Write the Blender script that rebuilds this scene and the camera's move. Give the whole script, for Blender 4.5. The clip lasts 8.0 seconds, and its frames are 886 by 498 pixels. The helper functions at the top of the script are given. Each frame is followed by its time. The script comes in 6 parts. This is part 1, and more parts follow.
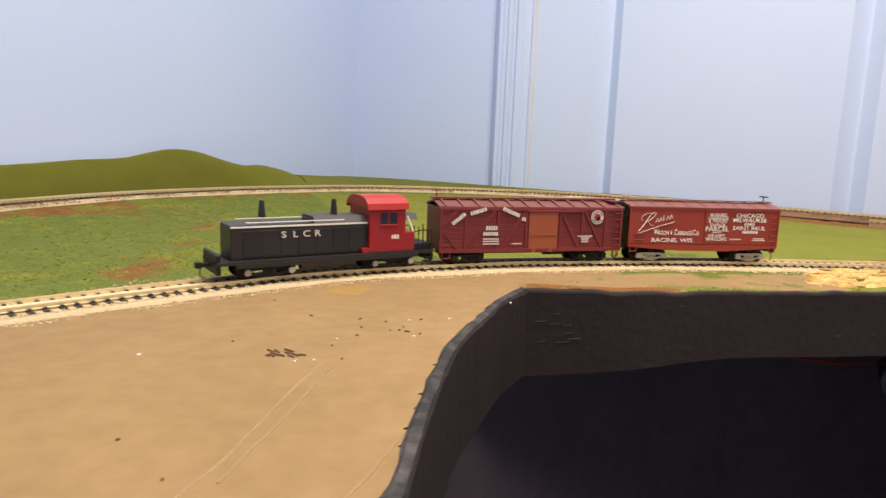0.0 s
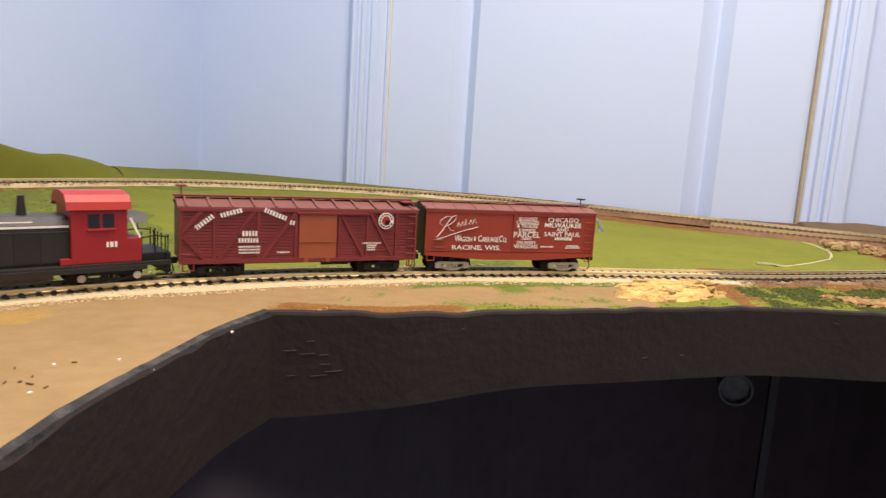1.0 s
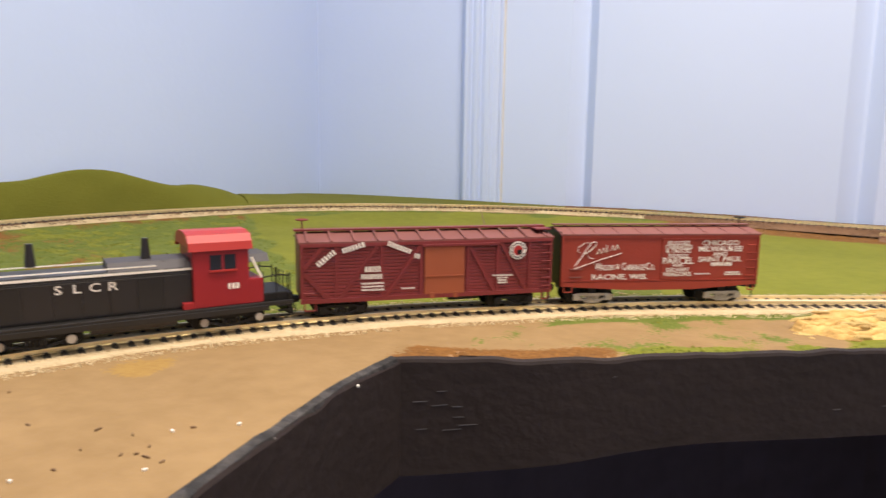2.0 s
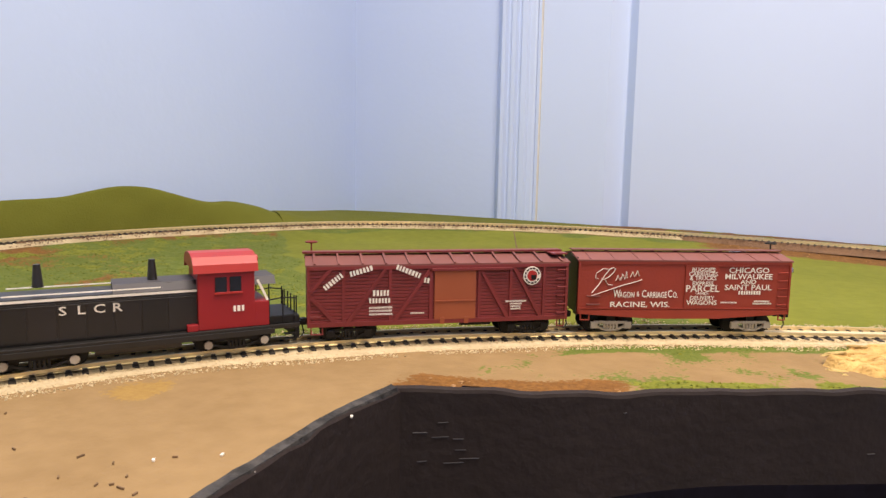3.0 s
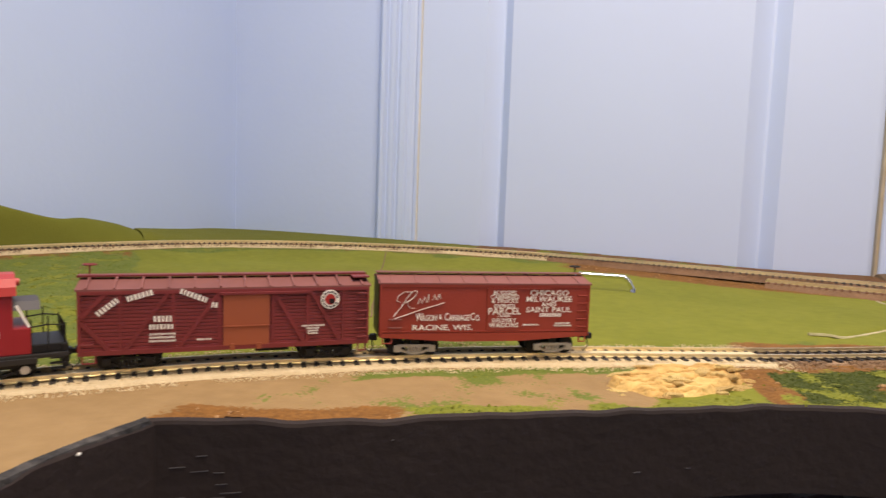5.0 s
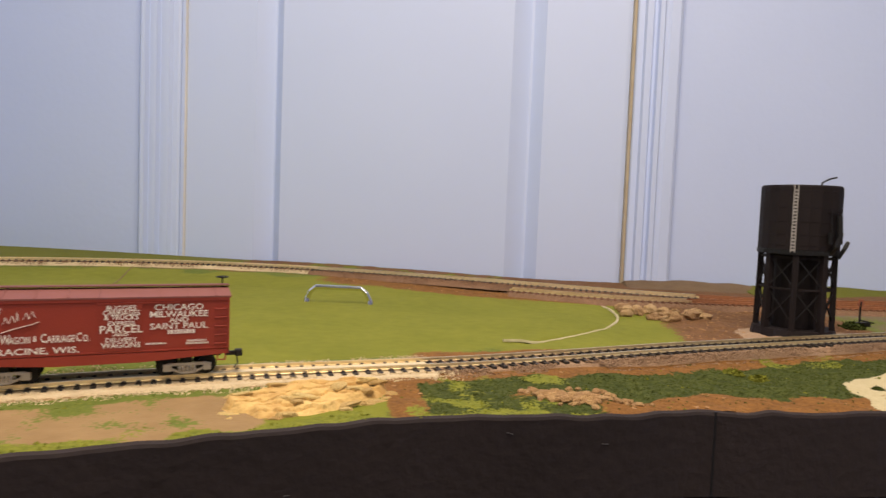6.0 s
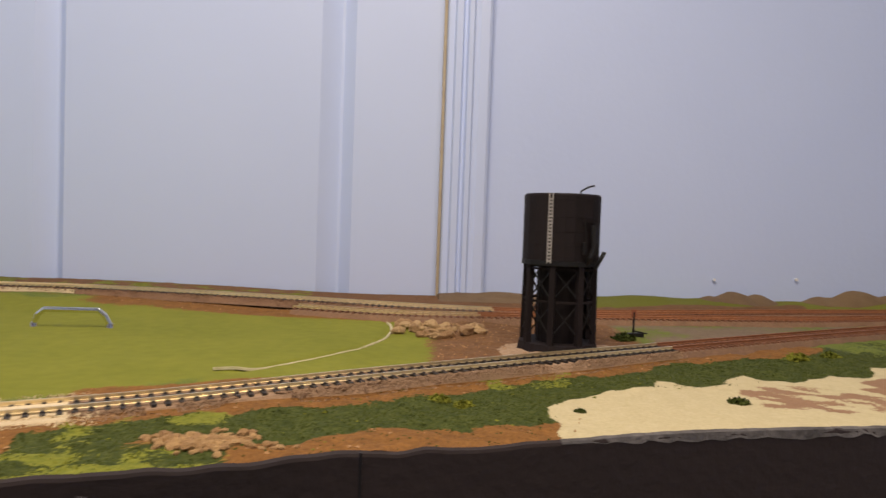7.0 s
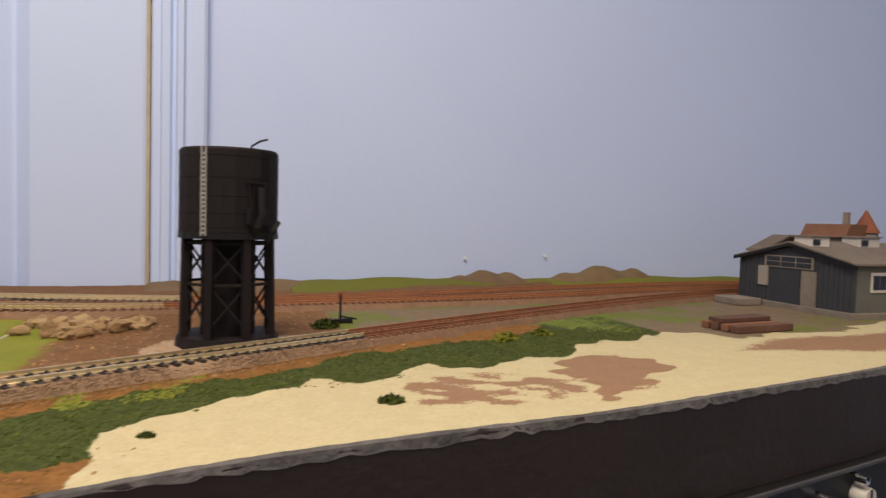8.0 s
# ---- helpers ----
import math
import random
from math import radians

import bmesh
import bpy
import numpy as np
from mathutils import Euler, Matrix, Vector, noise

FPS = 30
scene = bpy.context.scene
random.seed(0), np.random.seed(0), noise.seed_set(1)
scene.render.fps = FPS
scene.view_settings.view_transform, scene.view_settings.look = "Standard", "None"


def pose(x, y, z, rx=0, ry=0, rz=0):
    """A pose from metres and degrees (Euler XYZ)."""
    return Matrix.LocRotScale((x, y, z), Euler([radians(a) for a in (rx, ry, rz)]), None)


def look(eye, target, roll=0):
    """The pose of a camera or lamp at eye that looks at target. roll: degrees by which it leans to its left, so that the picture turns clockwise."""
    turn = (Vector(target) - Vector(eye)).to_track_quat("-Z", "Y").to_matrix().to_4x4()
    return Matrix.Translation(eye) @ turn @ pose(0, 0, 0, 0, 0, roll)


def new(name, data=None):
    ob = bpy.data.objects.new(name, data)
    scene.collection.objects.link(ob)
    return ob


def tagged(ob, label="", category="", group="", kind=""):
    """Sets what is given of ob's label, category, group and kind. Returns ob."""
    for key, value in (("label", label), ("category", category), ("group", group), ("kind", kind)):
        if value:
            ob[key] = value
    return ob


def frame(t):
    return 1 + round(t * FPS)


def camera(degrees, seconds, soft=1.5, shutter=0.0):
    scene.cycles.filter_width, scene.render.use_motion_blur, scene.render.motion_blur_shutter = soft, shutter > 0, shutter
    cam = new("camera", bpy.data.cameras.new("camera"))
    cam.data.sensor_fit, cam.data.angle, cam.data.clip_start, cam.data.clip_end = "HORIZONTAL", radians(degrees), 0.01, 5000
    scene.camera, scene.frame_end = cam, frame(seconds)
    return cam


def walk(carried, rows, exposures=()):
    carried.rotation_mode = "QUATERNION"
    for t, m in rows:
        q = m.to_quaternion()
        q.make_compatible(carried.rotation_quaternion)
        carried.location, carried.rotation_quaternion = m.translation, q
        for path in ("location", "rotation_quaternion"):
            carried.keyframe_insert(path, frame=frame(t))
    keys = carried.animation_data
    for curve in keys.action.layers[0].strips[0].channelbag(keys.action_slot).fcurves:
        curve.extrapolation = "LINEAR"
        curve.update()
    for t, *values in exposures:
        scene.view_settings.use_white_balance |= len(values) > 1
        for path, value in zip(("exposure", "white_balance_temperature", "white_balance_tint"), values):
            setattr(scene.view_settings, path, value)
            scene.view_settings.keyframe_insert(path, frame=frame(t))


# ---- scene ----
cam = camera(67.5, 8.0, 1.4, 0.2)
PATH = [
    (0, (0.21, -0.066, 0.089), (-0.535, 1.763, -0.227), 2.1),
    (0.5, (0.226, -0.009, 0.087), (-0.371, 1.873, -0.229), 3.0),
    (1, (0.262, 0.035, 0.088), (-0.194, 1.957, -0.221), 3.6),
    (1.5, (0.267, 0.062, 0.088), (-0.12, 2.001, -0.215), 2.6),
    (1.8, (0.25, 0.069, 0.092), (-0.328, 1.961, -0.202), 3.0),
    (2, (0.238, 0.07, 0.093), (-0.54, 1.889, -0.194), 0.8),
    (2.2, (0.232, 0.071, 0.094), (-0.659, 1.84, -0.181), 0.8),
    (3.5, (0.263, 0.092, 0.099), (-0.64, 1.862, -0.128), 1.1),
    (4, (0.265, 0.091, 0.102), (-0.641, 1.861, -0.112), 1.1),
    (5.3, (0.341, 0.131, 0.1), (-0.204, 2.048, -0.058), 1.8),
    (5.5, (0.368, 0.141, 0.1), (-0.081, 2.085, -0.04), 1.5),
    (6, (0.412, 0.176, 0.097), (0.172, 2.158, -0.019), 2.2),
    (6.5, (0.468, 0.2, 0.101), (0.355, 2.194, 0.009), 2.6),
    (7, (0.536, 0.234, 0.101), (0.595, 2.232, 0.029), 2.0),
    (7.5, (0.593, 0.28, 0.09), (0.883, 2.258, 0.029), 0.1),
    (7.8, (0.631, 0.305, 0.083), (1.137, 2.239, 0.004), 1.5),
    (8, (0.659, 0.32, 0.087), (1.25, 2.229, 0.0), 1.5),
]
walk(cam, [(t, look(eye, target, lean)) for t, eye, target, lean in PATH],
     [(0, 0.24, 6600, 12), (1.8, 0.28, 6600, 13), (4.2, 0.11, 6700, 15), (5.3, -0.02, 6800, 15), (6.5, -0.25, 6850, 16), (7.3, -0.32, 6800, 16), (8, -0.14, 6750, 14)])

# ---- world and light ----
world = bpy.data.worlds.new("room_air")
world.use_nodes = True
world.node_tree.nodes["Background"].inputs[0].default_value = (0.6, 0.7, 0.9, 1)
world.node_tree.nodes["Background"].inputs[1].default_value = 0.05
scene.world = world


def area_lamp(name, m, size_x, size_y, power, color):
    data = bpy.data.lights.new(name, "AREA")
    data.shape, data.size, data.size_y, data.energy, data.color = "RECTANGLE", size_x, size_y, power, color
    ob = new(name, data)
    ob.matrix_world = m
    return ob


LAMPS = [(0.37, 0.30, 22.5), (1.15, -0.50, 16.5)]
for lx, ly, power in LAMPS:
    area_lamp("ceiling_lamp_light", pose(lx, ly, 1.30 - 0.056), 0.55, 0.55, power, (1.0, 0.89, 0.775))

# ---- helpers ----
MATS = {}


def pmat(name, c1, c2=None, scale=40.0, rough=0.6, metal=0.0, bump=0.0, bscale=200.0, spec=0.5, stretch=(1, 1, 1)):
    """A surface with two colours mixed by noise at two scales and a fine relief."""
    if name in MATS:
        return MATS[name]
    m = bpy.data.materials.new(name)
    m.use_nodes = True
    nt = m.node_tree
    b = nt.nodes["Principled BSDF"]
    c2 = c2 or tuple(v * 0.8 for v in c1)
    tc = nt.nodes.new("ShaderNodeTexCoord")
    mp = nt.nodes.new("ShaderNodeMapping")
    mp.inputs["Scale"].default_value = stretch
    nt.links.new(tc.outputs["Object"], mp.inputs[0])
    n1 = nt.nodes.new("ShaderNodeTexNoise")
    n1.inputs["Scale"].default_value, n1.inputs["Detail"].default_value = scale, 6
    n2 = nt.nodes.new("ShaderNodeTexNoise")
    n2.inputs["Scale"].default_value, n2.inputs["Detail"].default_value = scale * 0.12, 3
    add = nt.nodes.new("ShaderNodeMath")
    add.operation = "ADD"
    info = nt.nodes.new("ShaderNodeObjectInfo")
    sub = nt.nodes.new("ShaderNodeMath")
    sub.operation, sub.inputs[1].default_value = "MULTIPLY_ADD", 0.35
    sub.inputs[2].default_value = -0.17
    nt.links.new(info.outputs["Random"], sub.inputs[0])
    mean = nt.nodes.new("ShaderNodeMath")
    mean.operation, mean.inputs[1].default_value = "MULTIPLY", 0.5
    nt.links.new(mp.outputs[0], n1.inputs["Vector"])
    nt.links.new(mp.outputs[0], n2.inputs["Vector"])
    nt.links.new(n1.outputs[0], add.inputs[0])
    nt.links.new(n2.outputs[0], add.inputs[1])
    nt.links.new(add.outputs[0], mean.inputs[0])
    tot = nt.nodes.new("ShaderNodeMath")
    tot.operation = "ADD"
    nt.links.new(mean.outputs[0], tot.inputs[0])
    nt.links.new(sub.outputs[0], tot.inputs[1])
    ramp = nt.nodes.new("ShaderNodeValToRGB")
    ramp.color_ramp.elements[0].position, ramp.color_ramp.elements[1].position = 0.3, 0.7
    ramp.color_ramp.elements[0].color, ramp.color_ramp.elements[1].color = (*c2, 1), (*c1, 1)
    nt.links.new(tot.outputs[0], ramp.inputs[0])
    nt.links.new(ramp.outputs[0], b.inputs["Base Color"])
    b.inputs["Roughness"].default_value, b.inputs["Metallic"].default_value = rough, metal
    b.inputs["Specular IOR Level"].default_value = spec
    if bump:
        n3 = nt.nodes.new("ShaderNodeTexNoise")
        n3.inputs["Scale"].default_value, n3.inputs["Detail"].default_value = bscale, 5
        bp = nt.nodes.new("ShaderNodeBump")
        bp.inputs["Strength"].default_value, bp.inputs["Distance"].default_value = bump, 0.002
        nt.links.new(mp.outputs[0], n3.inputs["Vector"])
        nt.links.new(n3.outputs[0], bp.inputs["Height"])
        nt.links.new(bp.outputs[0], b.inputs["Normal"])
    MATS[name] = m
    return m


def thing(name, label, category, m=None, group="", kind=""):
    ob = new(name)
    ob.empty_display_size = 0.01
    if m is not None:
        ob.matrix_basis = m
    return tagged(ob, label, category, group, kind)


def mesh_of(name, bm, material, smooth=False):
    me = bpy.data.meshes.new(name)
    bmesh.ops.recalc_face_normals(bm, faces=bm.faces[:])
    bm.to_mesh(me)
    bm.free()
    me.materials.append(material)
    if smooth:
        me.polygons.foreach_set("use_smooth", [True] * len(me.polygons))
        me.set_sharp_from_angle(angle=radians(35))
    return me


def part(name, bm, material, parent, label="", smooth=False, m=None):
    ob = new(name, mesh_of(name, bm, material, smooth) if isinstance(bm, bmesh.types.BMesh) else bm)
    ob.parent = parent
    if m is not None:
        ob.matrix_basis = m
    return tagged(ob, label)


def solid(name, bm, material, label, category, smooth=False, group="", kind="", m=None):
    ob = new(name, mesh_of(name, bm, material, smooth))
    if m is not None:
        ob.matrix_basis = m
    return tagged(ob, label, category, group, kind)


def box(x0, x1, y0, y1, z0, z1, bevel=0.0, bm=None, m=None):
    """A box between limits, its edges rounded by bevel, added to bm."""
    own = bmesh.new()
    bmesh.ops.create_cube(own, size=1, matrix=Matrix.LocRotScale(((x0 + x1) / 2, (y0 + y1) / 2, (z0 + z1) / 2), None, (x1 - x0, y1 - y0, z1 - z0)))
    if bevel:
        bmesh.ops.bevel(own, geom=own.edges[:], offset=bevel, segments=2, profile=0.6, affect="EDGES")
    if m is not None:
        bmesh.ops.transform(own, matrix=m, verts=own.verts)
    if bm is None:
        return own
    return joined(bm, own)


def joined(bm, own):
    tmp = bpy.data.meshes.new("tmp")
    own.to_mesh(tmp)
    own.free()
    bm.from_mesh(tmp)
    bpy.data.meshes.remove(tmp)
    return bm


def rod(a, b, r, r2=None, n=10, bm=None):
    """A round bar from a to b."""
    a, b = Vector(a), Vector(b)
    own = bmesh.new()
    q = (b - a).to_track_quat("Z", "Y").to_matrix().to_4x4()
    bmesh.ops.create_cone(own, cap_ends=True, segments=n, radius1=r, radius2=r if r2 is None else r2, depth=(b - a).length,
                          matrix=Matrix.Translation((a + b) / 2) @ q)
    return own if bm is None else joined(bm, own)


def bar(a, b, w, h, bm=None, up=(0, 0, 1)):
    """A square bar from a to b, w wide and h deep."""
    a, b = Vector(a), Vector(b)
    d = (b - a)
    x = d.normalized()
    y = Vector(up).cross(x).normalized()
    z = x.cross(y)
    m = Matrix((x, y, z)).transposed().to_4x4()
    m.translation = (a + b) / 2
    return box(-d.length / 2, d.length / 2, -w / 2, w / 2, -h / 2, h / 2, 0, bm, m)


def pipe(points, r, n=8, bm=None):
    """A bent round bar along points, with joints."""
    out = bm or bmesh.new()
    for p, q in zip(points, points[1:]):
        rod(p, q, r, None, n, out)
    for p in points[1:-1]:
        own = bmesh.new()
        bmesh.ops.create_icosphere(own, subdivisions=2, radius=r, matrix=Matrix.Translation(p))
        joined(out, own)
    return out


def prism(outline, y0, y1, m=None):
    """The outline of (x, z) corners pushed from y0 to y1."""
    bm = bmesh.new()
    a = [bm.verts.new((x, y0, z)) for x, z in outline]
    b = [bm.verts.new((x, y1, z)) for x, z in outline]
    bm.faces.new(a)
    bm.faces.new(b[::-1])
    for i in range(len(a)):
        j = (i + 1) % len(a)
        bm.faces.new((a[j], a[i], b[i], b[j]))
    if m is not None:
        bmesh.ops.transform(bm, matrix=m, verts=bm.verts)
    return bm


def lettering(words, size, thick=0.00012, wide=1.0):
    """Raised letters as a bmesh, centred, in the x-z plane, facing -y."""
    cu = bpy.data.curves.new("letters", "FONT")
    cu.body, cu.size, cu.align_x, cu.align_y, cu.extrude, cu.resolution_u, cu.offset = words, size, "CENTER", "CENTER", thick, 2, size * 0.012
    ob = bpy.data.objects.new("letters", cu)
    scene.collection.objects.link(ob)
    dg = bpy.context.evaluated_depsgraph_get()
    me = bpy.data.meshes.new_from_object(ob.evaluated_get(dg))
    bm = bmesh.new()
    bm.from_mesh(me)
    bpy.data.objects.remove(ob)
    bpy.data.meshes.remove(me)
    bpy.data.curves.remove(cu)
    bmesh.ops.transform(bm, matrix=pose(0, 0, 0, 90) @ Matrix.Diagonal((wide, 1, 1, 1)), verts=bm.verts)
    return bm


def curve_points(ctrl, step):
    """Evenly spaced points of a smooth curve through ctrl."""
    p = np.array(ctrl, float)
    p = np.vstack([2 * p[0] - p[1], p, 2 * p[-1] - p[-2]])
    out = []
    for i in range(1, len(p) - 2):
        for u in np.linspace(0, 1, 40, endpoint=False):
            a, b, c, d = p[i - 1:i + 3]
            out.append(0.5 * (2 * b + (c - a) * u + (2 * a - 5 * b + 4 * c - d) * u * u + (3 * b - a - 3 * c + d) * u ** 3))
    out.append(p[-2])
    out = np.array(out)
    s = np.concatenate([[0], np.cumsum(np.linalg.norm(np.diff(out, axis=0), axis=1))])
    t = np.arange(0, s[-1], step)
    return np.stack([np.interp(t, s, out[:, k]) for k in range(out.shape[1])], 1)


def strip(points, profile, close=True):
    """A profile of (offset to the left, height) drawn along points of (x, y, z)."""
    bm = bmesh.new()
    pts = np.array(points)
    tan = np.gradient(pts[:, :2], axis=0)
    tan /= np.linalg.norm(tan, axis=1)[:, None]
    rows = []
    for (x, y, z), (tx, ty) in zip(pts, tan):
        rows.append([bm.verts.new((x - ty * o, y + tx * o, z + h)) for o, h in profile])
    n = len(profile)
    for a, b in zip(rows, rows[1:]):
        for i in range(n if close else n - 1):
            j = (i + 1) % n
            bm.faces.new((a[i], a[j], b[j], b[i]))
    if close:
        bm.faces.new(rows[0][::-1])
        bm.faces.new(rows[-1])
    return bm


def rock(r, seed, squash=0.7, sub=2):
    bm = bmesh.new()
    bmesh.ops.create_icosphere(bm, subdivisions=sub, radius=1)
    off = Vector((seed * 7.31, seed * 3.7, seed * 1.9))
    for v in bm.verts:
        k = 1 + 0.55 * noise.noise(v.co * 1.1 + off) + 0.25 * noise.noise(v.co * 3.1 + off)
        v.co *= k * r
        v.co.z *= squash
    return bm


# ---- materials ----
WALL = pmat("blue_wall_paint", (0.56, 0.665, 0.89), (0.53, 0.635, 0.87), 6, 0.55, bump=0.15, bscale=90, spec=0.3)
TRIM = pmat("blue_trim_paint", (0.59, 0.695, 0.91), (0.56, 0.665, 0.89), 5, 0.38, bump=0.05, bscale=60, spec=0.4)
GAP = pmat("worn_brown_edge", (0.60, 0.53, 0.38), (0.42, 0.35, 0.24), 60, 0.7)
PALE_GAP = pmat("pale_worn_edge", (0.74, 0.72, 0.68), (0.62, 0.6, 0.57), 60, 0.7)
CEIL = pmat("white_ceiling_paint", (0.78, 0.78, 0.76), (0.74, 0.74, 0.72), 8, 0.8)
CARPET = pmat("grey_floor", (0.16, 0.15, 0.14), (0.1, 0.1, 0.1), 30, 0.9, bump=0.3)
FASCIA = pmat("black_fascia_paint", (0.034, 0.025, 0.023), (0.021, 0.016, 0.015), 25, 0.6, bump=0.35, bscale=160, spec=0.18)
EDGE = pmat("grey_worn_board_edge", (0.16, 0.145, 0.135), (0.016, 0.015, 0.015), 150, 0.8, bump=0.6, bscale=300)
CLOTH = pmat("black_cloth", (0.120, 0.096, 0.108), (0.088, 0.070, 0.080), 40, 0.95, spec=0.1)
RAIL = pmat("nickel_silver_rail", (0.95, 0.82, 0.54), (0.74, 0.60, 0.35), 120, 0.30, metal=0.75)
RUST = pmat("rust_painted_rail", (0.40, 0.17, 0.07), (0.25, 0.10, 0.045), 200, 0.6, metal=0.1)
TIE = pmat("black_plastic_tie", (0.028, 0.022, 0.018), (0.016, 0.013, 0.012), 150, 0.55)
TIE_RUST = pmat("brown_painted_tie", (0.24, 0.105, 0.05), (0.15, 0.066, 0.034), 150, 0.75)
BALLAST = pmat("pale_ballast", (0.82, 0.68, 0.43), (0.62, 0.49, 0.29), 500, 0.95, bump=0.8, bscale=900)
BALLAST_TAN = pmat("tan_ballast", (0.37, 0.24, 0.14), (0.24, 0.15, 0.085), 400, 0.95, bump=0.8, bscale=900)
BALLAST_DARK = pmat("brown_ballast", (0.33, 0.19, 0.105), (0.20, 0.115, 0.065), 500, 0.95, bump=0.8, bscale=900)
CHROME = pmat("chrome", (0.82, 0.82, 0.82), (0.7, 0.7, 0.7), 50, 0.12, metal=1.0)
OCHRE = pmat("ochre_rock", (0.88, 0.65, 0.25), (0.50, 0.29, 0.085), 170, 0.9, bump=0.7, bscale=420)
ROCK = pmat("tan_rock", (0.62, 0.42, 0.2), (0.34, 0.19, 0.08), 160, 0.9, bump=0.7, bscale=420)
STONE = pmat("ochre_brown_stones", (0.66, 0.41, 0.17), (0.4, 0.22, 0.085), 160, 0.9, bump=0.7, bscale=420)
CHIP = pmat("brown_stone_chips", (0.42, 0.24, 0.10), (0.26, 0.13, 0.05), 160, 0.9, bump=0.7, bscale=420)
RED_BROWN = pmat("mineral_red_paint", (0.31, 0.040, 0.021), (0.26, 0.034, 0.018), 60, 0.5, bump=0.1, bscale=700)
MAROON = pmat("boxcar_maroon_paint", (0.205, 0.026, 0.026), (0.165, 0.021, 0.021), 60, 0.5, bump=0.1, bscale=700)
ROOF_RED = pmat("pinkish_red_roof", (0.22, 0.075, 0.062), (0.16, 0.052, 0.045), 80, 0.65)
DOOR_ORANGE = pmat("rust_orange_door", (0.32, 0.080, 0.030), (0.27, 0.064, 0.025), 70, 0.55)
WHITE_INK = pmat("white_lettering", (0.86, 0.82, 0.74), (0.74, 0.7, 0.62), 300, 0.6)
BLACK = pmat("satin_black", (0.012, 0.011, 0.011), (0.008, 0.008, 0.008), 60, 0.5, spec=0.3)
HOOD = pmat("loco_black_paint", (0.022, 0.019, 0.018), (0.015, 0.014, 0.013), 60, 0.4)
HOOD_TOP = pmat("grey_black_hood_top", (0.075, 0.068, 0.07), (0.05, 0.046, 0.05), 90, 0.6)
SILVER = pmat("weathered_grey_truck", (0.42, 0.38, 0.32), (0.22, 0.18, 0.14), 250, 0.5, metal=0.2)
RED = pmat("bright_red_cab_paint", (0.31, 0.014, 0.018), (0.27, 0.011, 0.015), 60, 0.42)
RED_ROOF = pmat("bright_red_roof_paint", (0.42, 0.028, 0.020), (0.37, 0.023, 0.018), 60, 0.4)
GLASS_DARK = pmat("dark_cab_glazing", (0.02, 0.018, 0.02), (0.012, 0.012, 0.014), 30, 0.12)
TANK = pmat("dark_brown_tank_paint", (0.017, 0.012, 0.012), (0.010, 0.007, 0.007), 90, 0.65, bump=0.3, bscale=300, spec=0.2, stretch=(1, 1, 0.15))
LADDER = pmat("pale_ladder_paint", (0.42, 0.40, 0.36), (0.3, 0.28, 0.25), 200, 0.6)
HILL = pmat("olive_hill_paint", (0.165, 0.165, 0.022), (0.135, 0.14, 0.018), 26, 0.85, bump=0.5, bscale=500, spec=0.2)
HILL_BROWN = pmat("brown_hill_paint", (0.19, 0.125, 0.06), (0.13, 0.08, 0.04), 60, 0.9, bump=0.6, bscale=400)
GREEN = pmat("dark_green_foam", (0.078, 0.092, 0.020), (0.036, 0.050, 0.012), 110, 1.0, spec=0.1)
MEADOW = pmat("meadow_green_foam", (0.15, 0.178, 0.036), (0.09, 0.12, 0.024), 300, 1.0, spec=0.1)
HAZE = pmat("hazy_grey_plastic", (0.16, 0.16, 0.17), (0.05, 0.05, 0.055), 160, 0.25)
LIME = pmat("yellow_green_foam", (0.22, 0.225, 0.032), (0.12, 0.135, 0.02), 300, 1.0, spec=0.1)
SHED = pmat("slate_blue_siding", (0.040, 0.042, 0.048), (0.028, 0.03, 0.034), 120, 0.75, bump=0.2)
SHED_SIDE = pmat("olive_grey_siding", (0.13, 0.13, 0.105), (0.1, 0.1, 0.085), 120, 0.75, bump=0.2)
SHINGLE = pmat("weathered_grey_roof", (0.21, 0.17, 0.13), (0.14, 0.11, 0.085), 150, 0.85, bump=0.4)
WOOD = pmat("bare_grey_wood", (0.26, 0.22, 0.17), (0.17, 0.14, 0.11), 120, 0.8, bump=0.4)
CREAM = pmat("pale_trim_paint", (0.62, 0.58, 0.5), (0.52, 0.48, 0.41), 120, 0.7)
PALE_BOARD = pmat("weathered_pale_board", (0.33, 0.29, 0.23), (0.24, 0.2, 0.16), 120, 0.8, bump=0.3)
OLD_PLANK = pmat("old_stained_plank", (0.13, 0.06, 0.035), (0.07, 0.034, 0.022), 120, 0.85, bump=0.4)
TERRA = pmat("orange_brown_roof", (0.33, 0.11, 0.05), (0.24, 0.075, 0.035), 150, 0.8, bump=0.4)

# ---- the room ----
WY, WX, ZF, ZC = 1.176, -0.502, -1.12, 1.30   # back wall, side wall, floor, ceiling
DX0, DX1, DTOP = -0.127, 0.556, 0.95           # door opening
solid("floor", box(-0.62, 2.72, -2.42, 1.30, ZF - 0.05, ZF), CARPET, "dark grey carpeted room floor under the layout", "floor", kind="structure")
solid("ceiling", box(-0.62, 2.72, -2.42, 1.30, ZC, ZC + 0.05), CEIL, "plain white painted ceiling", "ceiling", kind="structure")
bm = box(-0.62, DX0, WY, WY + 0.12, ZF, ZC)
box(DX1, 2.60, WY, WY + 0.12, ZF, ZC, 0, bm)
box(DX0, DX1, WY, WY + 0.12, DTOP, ZC, 0, bm)
solid("wall_north", bm, WALL, "light blue painted wall behind the layout", "wall", kind="structure")
